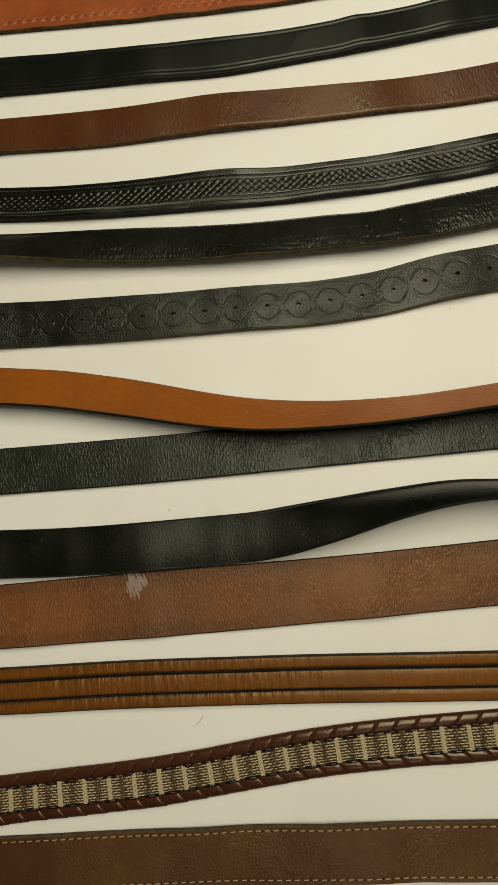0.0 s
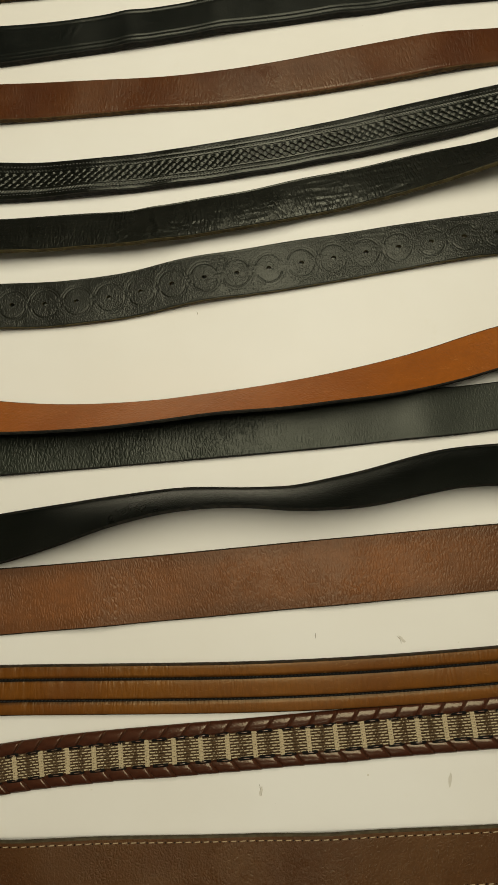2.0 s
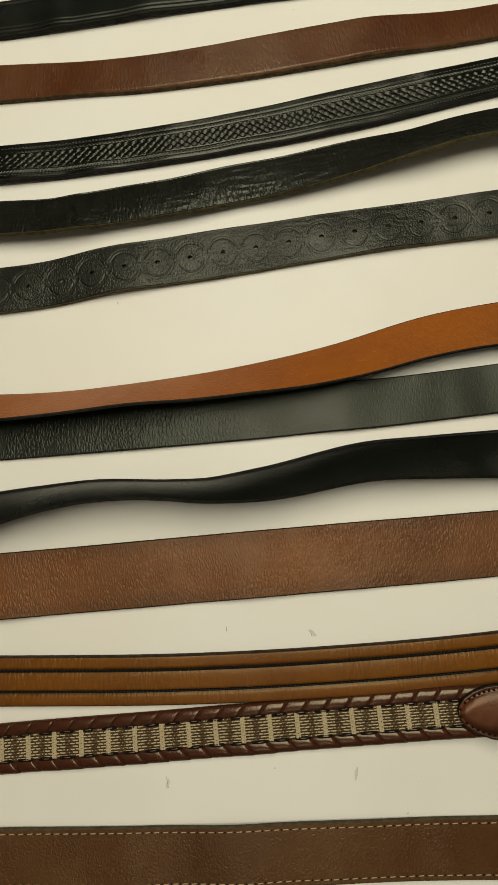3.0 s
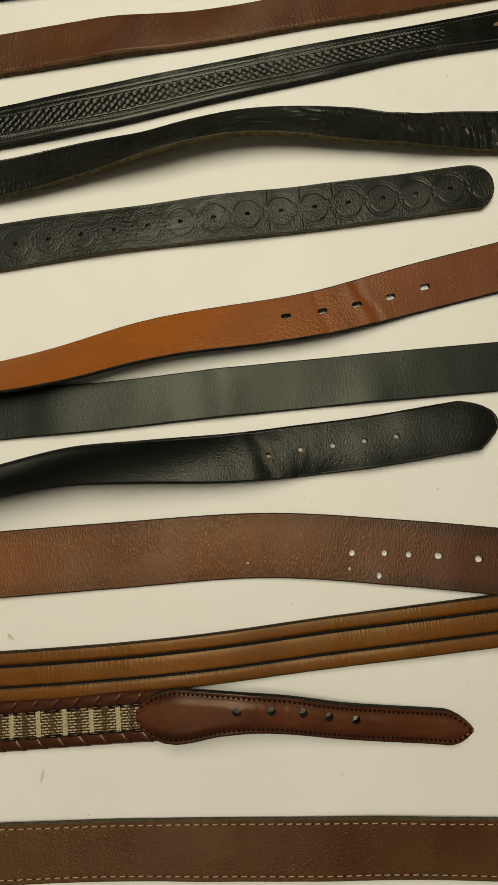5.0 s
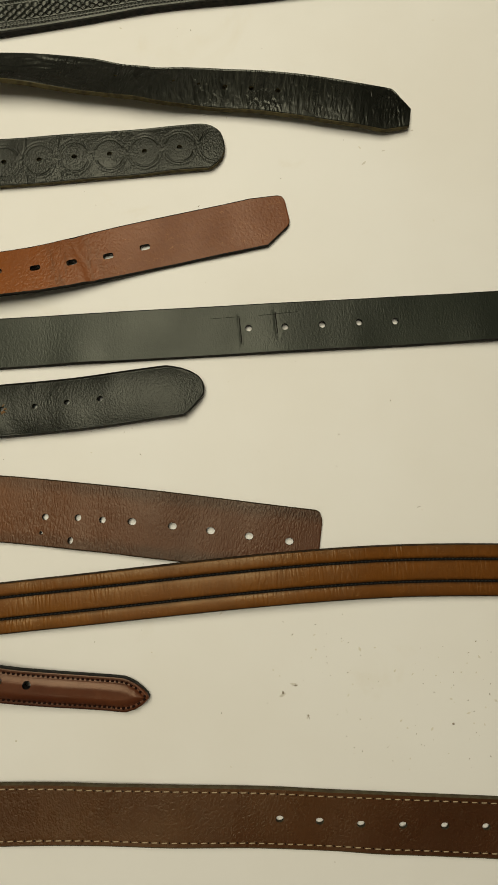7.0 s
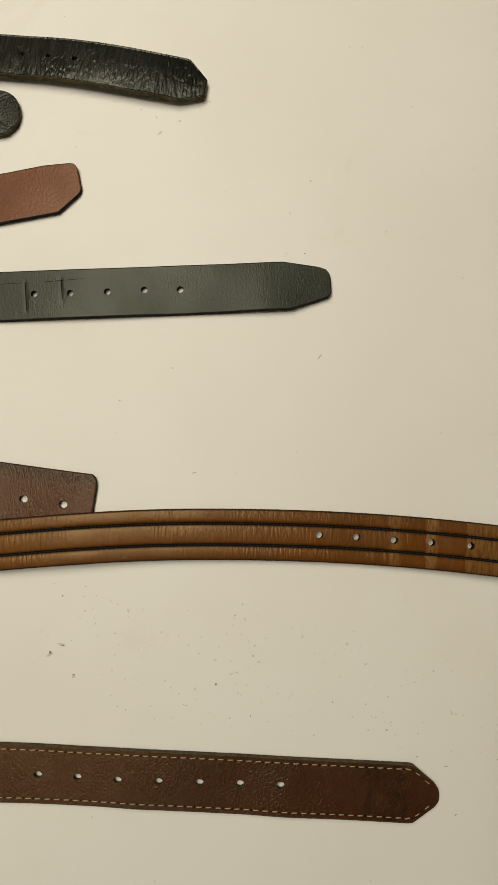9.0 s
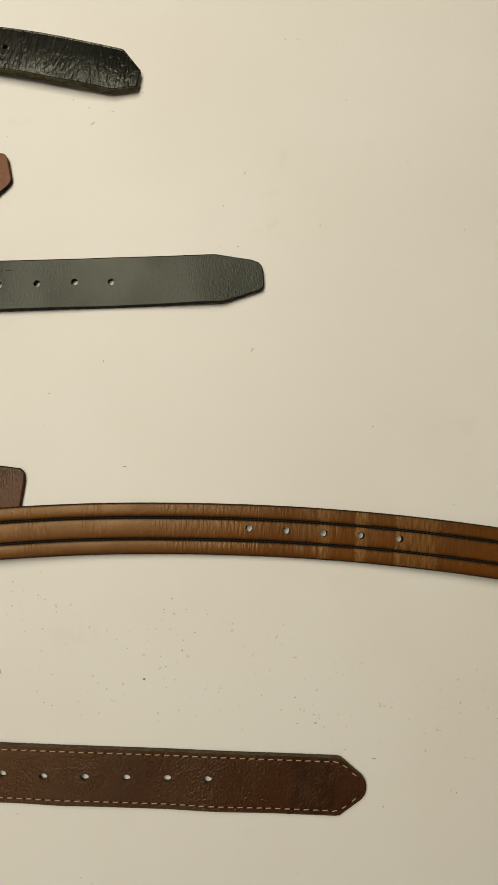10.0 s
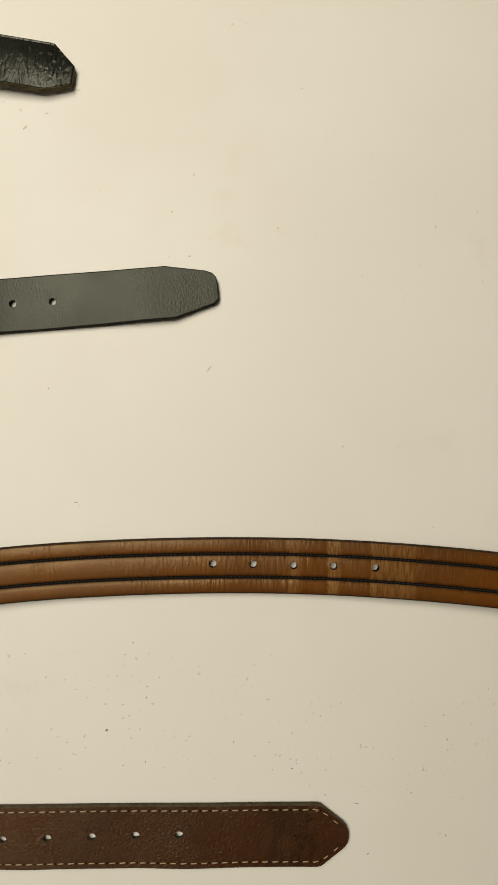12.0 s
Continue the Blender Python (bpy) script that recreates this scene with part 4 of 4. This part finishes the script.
# woven cloth belt with laced leather rims and a leather tongue
def woven_belt():
    line = [(-0.20, -0.1836), (-0.10, -0.172), (0.02, -0.152), (0.18, -0.1373), (0.32, -0.1243), (0.38, -0.1182), (0.42, -0.1145)]
    lift = [(0.2, 0.0005), (0.30, 0.002), (0.37, 0.006), (0.42, 0.011)]
    st = Strap(line, -0.34, 0.405, [(0, 0.0302)], 0.0016, lift=lift, ripple=0.0002, seed=12.9)
    belt = as_belt(belt_empty(st, "woven_belt"), "woven cream cloth belt with laced oxblood leather rims and tongue")
    # dark strip below the yarns puts the shade of their gaps into colour
    strap_mesh("backing", st, [YARN_SHADOW, EDGE_BROWN, EDGE_BROWN], belt, "dark strip standing in for shade between the yarns", across=0.003)

    # weft yarns along the belt
    s = np.arange(0.0, st.length, 0.0011)
    verts, faces = [], []
    for k in range(9):
        v0 = -0.0072 + k * 0.0018
        wave = 0.0003 * np.cos(np.pi * s / 0.0022 + np.pi * k)
        rows = [st.at(s, np.full(len(s), v0 + o), st.thick + 0.0004 + wave + u) for o, u in ((-0.00042, -0.0002), (0.0, 0.0003), (0.00042, -0.0002))]
        base = len(verts)
        verts += [p for row in rows for p in row]
        n = len(s)
        for r in range(2):
            faces += [(base + r * n + i, base + r * n + i + 1, base + (r + 1) * n + i + 1, base + (r + 1) * n + i) for i in range(n - 1)]
    tagged(link("weft_yarn", verts, faces, [CREAM_YARN], belt, "cream weft yarns"), kind="stuff")

    # cream bars across, with olive yarns bound between them
    cell = 0.0181
    start = st.find(-0.2038, -0.184)[0] % cell
    cs, cv, os_, ov = [], [], [], []
    rng = random.Random(3)
    for i in range(int(st.length / cell)):
        b = start + i * cell
        for j in range(10):
            for d in (-0.0010, 0.0, 0.0010):
                cs.append(b + d)
                cv.append(-0.0074 + j * 0.00164)
        for col in (0.0080, 0.0101):
            for j in range(9):
                os_.append(b + col + (0.0006 if j % 2 else -0.0006) + rng.uniform(-0.0003, 0.0003))
                ov.append(-0.0072 + j * 0.0018 + rng.uniform(-0.0002, 0.0002))
    cs, cv, os_, ov = (np.array(q) for q in (cs, cv, os_, ov))
    ok, ok2 = cs < st.length - 0.002, os_ < st.length - 0.002
    threads("warp_bar", st, (cs[ok], cv[ok], np.full(ok.sum(), st.thick + 0.0011), np.full(ok.sum(), np.pi / 2)), CREAM_YARN, belt,
            "cream bars across the cloth", (0.0019, 0.0010, 0.0008))
    threads("binding_yarn", st, (os_[ok2], ov[ok2], np.full(ok2.sum(), st.thick + 0.0009), np.zeros(ok2.sum())), OLIVE_YARN, belt,
            "olive brown yarns", (0.0019, 0.0010, 0.0008))

    ws, wv = [], []
    for i, u in enumerate(np.arange(0.001, st.length - 0.002, 0.0021)):
        for j in range(5):
            ws.append(u)
            wv.append(-0.0070 + 0.0036 * j + (0.0018 if i % 2 else 0.0))
    ws, wv = np.array(ws), np.array(wv)
    ok = np.abs(wv) < 0.0078
    threads("warp_yarn", st, (ws[ok], wv[ok], np.full(ok.sum(), st.thick + 0.0010), np.full(ok.sum(), np.pi / 2)), OLIVE_YARN, belt,
            "fine brown warp yarns", (0.0021, 0.0005, 0.0007))

    # slanted leather wraps along both rims
    def wrap_mesh(name, sign):
        n, m = 9, 7
        vs, fs = [], []
        for i in range(n):
            for j in range(m):
                a, b = math.sin((i / (n - 1) - 0.5) * math.pi), math.sin((j / (m - 1) - 0.5) * math.pi)
                bulge = max(0.0, 1 - abs(a) ** 22.0) ** 0.5 * max(0.0, 1 - abs(b) ** 4.0) ** 0.5
                vs.append((0.0073 * a + 0.0034 * b, sign * 0.0045 * b, -0.0012 + (0.0029 + 0.0005 * a) * bulge))
        for i in range(n - 1):
            for j in range(m - 1):
                q = (i * m + j, (i + 1) * m + j, (i + 1) * m + j + 1, i * m + j + 1)
                fs.append(q if sign > 0 else q[::-1])
        me = bpy.data.meshes.new(name)
        me.from_pydata(vs, [], fs)
        me.materials.append(OXBLOOD_LACE)
        layer = me.uv_layers.new(name="UVMap")
        for loop in me.loops:
            layer.data[loop.index].uv = vs[loop.vertex_index][:2]
        for p in me.polygons:
            p.use_smooth = True
        return me

    for sign in (1, -1):
        me = wrap_mesh("rim_wrap", sign)
        for k, s0 in enumerate(np.arange(0.006, st.length - 0.004, 0.0143)):
            c, t, left, up = (q[0] for q in st.axes(np.array([s0 + 0.004 * (sign < 0)])))
            at = c + (0.0114 if sign > 0 else -0.0120) * left + (st.thick - 0.0002) * up
            ob = new("rim_wrap", me)
            ob.matrix_world = Matrix(((t[0], left[0], up[0], at[0]), (t[1], left[1], up[1], at[1]), (t[2], left[2], up[2], at[2]), (0, 0, 0, 1)))
            keep = ob.matrix_world.copy()
            ob.parent = belt
            ob.matrix_basis = keep
        s1 = np.arange(0.010, st.length - 0.006, 0.0143)
        threads("lacing", st, (s1, np.full(len(s1), sign * 0.0080), np.full(len(s1), st.thick + 0.0012), np.zeros(len(s1))), GROOVE, belt,
                "dark lacing slits", (0.0104, 0.0020, 0.0007))
        threads("lace", st, (s1 + 0.0004, np.full(len(s1), sign * 0.0080), np.full(len(s1), st.thick + 0.0013), np.zeros(len(s1))), HIGHLIT_LACE, belt,
                "brown lace with its highlight in the colour", (0.0068, 0.0008, 0.0006))

    # tongue
    t_line = [(0.36, -0.1185), (0.40, -0.1163), (0.42, -0.1142), (0.44, -0.1138), (0.46, -0.115), (0.50, -0.1203), (0.56, -0.1245), (0.584, -0.1262)]
    t_lift = [(0.366, 0.0085), (0.40, 0.0115), (0.43, 0.0145), (0.46, 0.0115), (0.50, 0.0055), (0.56, 0.0008)]
    t_width = [(0.366, 0.0335), (0.395, 0.0330), (0.42, 0.0270), (0.44, 0.0238), (0.46, 0.0228), (0.50, 0.0218), (0.584, 0.0212)]
    tg = Strap(t_line, 0.3665, 0.5832, t_width, 0.004, lift=t_lift)
    tip = ([(0, 0.06), (0.001, 0.2), (0.004, 0.45), (0.009, 0.74), (0.014, 0.93), (0.018, 1)], [(0, 0.06), (0.001, 0.2), (0.004, 0.5), (0.008, 0.78), (0.013, 0.97), (0.016, 1)])
    tail = ([(0, 0.08), (0.001, 0.28), (0.004, 0.52), (0.010, 0.76), (0.018, 0.93), (0.026, 1)], [(0, 0.08), (0.001, 0.28), (0.004, 0.52), (0.010, 0.76), (0.018, 0.93), (0.026, 1)])
    holes = [(x, y, 0.0026, 0.0026) for x, y in ((0.4316, -0.1119), (0.4528, -0.1116), (0.4728, -0.1130), (0.4894, -0.1160), (0.5071, -0.1185))]

    def tool(s, v, half):
        half = np.maximum(0.002, tg.half(s) * np.minimum(tip_shape(tip[0], 1)(tg.length - s), tip_shape(tail[0], 1)(s)))
        inner = np.clip((half - 0.0030 - np.abs(v)) / 0.006, 0, 1)
        return 0.0014 * np.sin(inner * np.pi / 2) + 0.0008 * np.maximum(0, 1 - (v / half) ** 2) - 0.0005 * bell(np.abs(v), half - 0.0030, 0.0008) + 0.0005 * inner * np.interp(s, [0.05, 0.10, 0.16, 0.19], [0.1, 1.0, 1.0, 0.3]) * (relief(s, v, 150.0, 22.0, 4.0, 2) - 0.7)

    tongue = strap_mesh("tongue", tg, [OXBLOOD, EDGE_BLACK, EDGE_BLACK], belt, "oxblood leather tongue with punched holes", tool=tool, step=0.0012, across=0.0012,
                        tip=tip, tail=tail, holes=holes, edge=0.0009)
    for side in (1, -1):
        s = np.arange(0.0012, tg.length - 0.001, 0.0031)
        half = tg.half(s) * tip_shape(tip[side < 0], 1)(tg.length - s) * tip_shape(tail[0], 1)(s)
        v = side * (half - 0.0028)
        ok = half > 0.0032
        threads("stitching", tg, (s[ok], v[ok], tg.thick + tool(s[ok], v[ok], None) + 0.0002, np.arctan(np.gradient(v, s))[ok]), THREAD_DARK, tongue,
                "dark stitching", (0.0023, 0.0013, 0.0011))


# oiled brown belt with pale stitching
def stitched_belt():
    line = [(-0.20, -0.2266, 36.4), (0.0, -0.2156, 36.4), (0.16, -0.2114, 36.4), (0.36, -0.2027, 36.2), (0.48, -0.1993, 36.7), (0.52, -0.1976, 36.4), (0.60, -0.1967, 35.8),
            (0.64, -0.1961, 35.4), (0.72, -0.197, 35.0), (0.90, -0.1994, 35.5)]
    xy, wide = ends(line, 0, 0)
    st = Strap(xy, -0.36, 0.923, [(x, w / 1000) for x, w in wide], 0.0026, ripple=0.0014, seed=13.4, sway=2.5, waves=((0.02, 0.002, 0.04), (0.22, 0.002, 0.03)))
    tip = ([(0, 0.09), (0.0008, 0.24), (0.003, 0.40), (0.0165, 0.97), (0.019, 1)], [(0, 0.09), (0.0008, 0.24), (0.003, 0.40), (0.0165, 0.97), (0.019, 1)])
    holes = [(x, y, 0.0026, 0.0020) for x, y in ((0.668, -0.1963), (0.6929, -0.1969), (0.7186, -0.1978), (0.7445, -0.1976), (0.7705, -0.1975), (0.7962, -0.1973), (0.822, -0.1972))]

    def tool(s, v, half):
        return -0.00025 * bell(np.abs(v), half - 0.0032, 0.0005)

    belt = as_belt(belt_empty(st), "oiled brown leather belt with pale stitching and a pointed tip")
    strap_mesh("strap", st, [OILED_BROWN, EDGE_GREY, EDGE_BROWN], belt, tool=tool, step=0.0014, across=0.0013, tip=tip, holes=holes)
    for side in (1, -1):
        threads("stitching", st, edge_row(st, 0.0032, 0.0060, 0.004, st.length - 0.003, tip, side, 0.0), THREAD_TAN, belt,
                "pale tan stitching", (0.0040, 0.00055, 0.0004), slant=0.06)
        # dark dabs drawn for the stitch holes, no thread of their own
        threads("stitch_hole_mark", st, edge_row(st, 0.0033, 0.0060, 0.007, st.length - 0.003, tip, side, -0.00015), GROOVE, belt,
                "dark dabs for the stitch holes between the pale stitches", (0.0013, 0.0009, 0.0004))


for build in (punched_belt, piped_belt, dark_brown_belt, basket_belt, wrinkled_belt, ringed_belt, orange_belt, charcoal_belt, twisted_belt, wide_belt,
              ribbed_belt, woven_belt, stitched_belt):
    build()


# ---------------------------------------------------------------- crumbs and dust on the table
def crumb(x, y, size, seed, material=CRUMB):
    rng = random.Random(seed)
    bm = bmesh.new()
    bmesh.ops.create_icosphere(bm, subdivisions=1, radius=size)
    for v in bm.verts:
        v.co *= rng.uniform(0.55, 1.15)
        v.co.z *= 0.5
    low = min(v.co.z for v in bm.verts)
    bmesh.ops.translate(bm, vec=(0, 0, -low), verts=bm.verts)
    ob = part("crumb", bm, material, None)
    ob.location = (x, y, 0.0)
    ob.rotation_euler = (0, 0, rng.uniform(0, 6.28))
    return tagged(ob, "small grey-brown leather crumb on the table", "crumb", "crumbs on the table")


def fibre(x, y, length, turn, seed, material=CRUMB, thick=0.00022):
    """A short bent hair-like fibre lying on the table."""
    rng = random.Random(seed)
    n, verts, faces, heading = 9, [], [], turn
    px, py, bend = -0.5 * length * math.cos(turn), -0.5 * length * math.sin(turn), rng.uniform(-0.16, 0.16)
    for i in range(n):
        nx, ny = -math.sin(heading), math.cos(heading)
        w = thick * (0.4 + 0.6 * math.sin(math.pi * (i + 0.5) / n))
        for o, z in ((-w, 0.0), (0.0, w * 1.6), (w, 0.0)):
            verts.append((px + nx * o, py + ny * o, z))
        px, py = px + math.cos(heading) * length / n, py + math.sin(heading) * length / n
        heading += bend
    for i in range(n - 1):
        for j in range(2):
            a = 3 * i + j
            faces.append((a, a + 3, a + 4, a + 1))
    ob = link("fibre", verts, faces, [material])
    ob.location = (x, y, 0.0)
    return tagged(ob, "short bent leather fibre on the table", "fibre", "fibres on the table")


for i, (x, y, size) in enumerate(((0.778, -0.1384, 0.0020), (0.6687, -0.1223, 0.0022), (0.6295, -0.136, 0.0013), (0.5907, 0.3459, 0.0012), (0.9603, 0.0324, 0.0009),
                                  (0.7147, -0.1546, 0.0011), (0.7593, -0.1522, 0.0009), (0.5456, -0.0944, 0.0009), (0.6768, -0.1176, 0.0018), (0.6854, -0.1358, 0.0014))):
    crumb(x, y, 0.45 * size, 40 + i)
for i, (x, y, length, turn) in enumerate(((0.8397, 0.0832, 0.005, 1.2), (0.2161, -0.0691, 0.004, 1.5), (0.2745, -0.072, 0.006, -0.7), (0.1766, -0.1671, 0.008, 1.8),
                                          (0.1331, 0.1686, 0.0025, 1.6), (-0.0899, 0.0174, 0.004, -1.0), (-0.0675, -0.134, 0.012, 0.45), (0.6858, -0.1365, 0.004, -0.5),
                                          (0.7571, -0.0012, 0.003, 0.3), (0.9288, -0.1833, 0.003, 0.4), (0.8298, 0.212, 0.002, 1.5), (0.6017, 0.2078, 0.002, 1.3))):
    fibre(x, y, length, turn, 80 + i)


def flake(x, y, length, turn, seed):
    """A thin ragged patch drawn for a faint smudge mark on the table."""
    rng = random.Random(seed)
    n, verts, faces = 10, [], []
    for z in (0.0, 0.00018):
        for i in range(n):
            a = 2 * math.pi * i / n
            r = rng.uniform(0.55, 1.1)
            u, w = 0.5 * length * r * math.cos(a), 0.16 * length * r * math.sin(a)
            verts.append((u * math.cos(turn) - w * math.sin(turn), u * math.sin(turn) + w * math.cos(turn), z))
    faces = [tuple(range(n, 2 * n))] + [(i, (i + 1) % n, n + (i + 1) % n, n + i) for i in range(n)]
    ob = link("flake", verts, faces, [SMEAR], smooth=False)
    ob.location = (x, y, 0.0)
    return tagged(ob, "thin grey-beige patch drawn for a faint smudge on the table", "flake", "flakes on the table")


for i, (x, y, length, turn) in enumerate(((0.6760, -0.1173, 0.0080, -0.2), (0.6685, -0.1240, 0.0070, 0.5), (0.6850, -0.1366, 0.0050, 1.2), (0.7195, 0.2436, 0.0070, 0.8), (0.7332, 0.2534, 0.0040, 0.3), (0.7544, 0.2699, 0.0030, 0.2), (0.1770, -0.1682, 0.0100, 1.3),
                                          (0.2753, -0.0720, 0.0090, -0.8), (0.3014, -0.1605, 0.0120, 1.4), (0.9021, 0.2726, 0.0030, 0.2))):
    flake(x, y, 0.75 * length, turn, 120 + i)

def dust(name, count, seed, low, high, material, label):
    """Fine specks scattered over the tabletop, thicker towards its right-hand end."""
    rng = random.Random(seed)
    verts, faces = [], []
    while len(faces) < count * 4:
        x, y = rng.uniform(-0.3, 1.1), rng.uniform(-0.3, 0.5)
        if rng.random() < 0.35:
            k = rng.randrange(9)
            x, y = 0.70 + 0.038 * k + rng.gauss(0, 0.018), -0.10 - 0.075 * ((k * 5) % 9) / 9 + rng.gauss(0, 0.014)
        elif rng.random() > 0.25 + 0.75 * max(0.0, min(1.0, (x - 0.3) / 0.5)) * (1.0 if y < 0 else 0.6):
            continue
        r, k = rng.uniform(low, high) * (0.5 + rng.random()), len(verts)
        ang = rng.uniform(0, 6.28)
        stretch = rng.uniform(1.0, 2.4)
        for q in range(4):
            a = q * math.pi / 2
            u, w = stretch * r * math.cos(a), r * math.sin(a)
            verts.append((x + u * math.cos(ang) - w * math.sin(ang), y + u * math.sin(ang) + w * math.cos(ang), 0.0))
        verts.append((x, y, r * 0.8))
        faces += [(k + q, k + (q + 1) % 4, k + 4) for q in range(4)]
    return tagged(link(name, verts, faces, [material]), label, "dust", kind="stuff")


dust("dark_specks", 320, 11, 0.00011, 0.00030, CRUMB, "dark specks of leather dust on the white table")
dust("pale_flakes", 240, 12, 0.00025, 0.0006, PAPER, "pale flakes scattered on the white table")
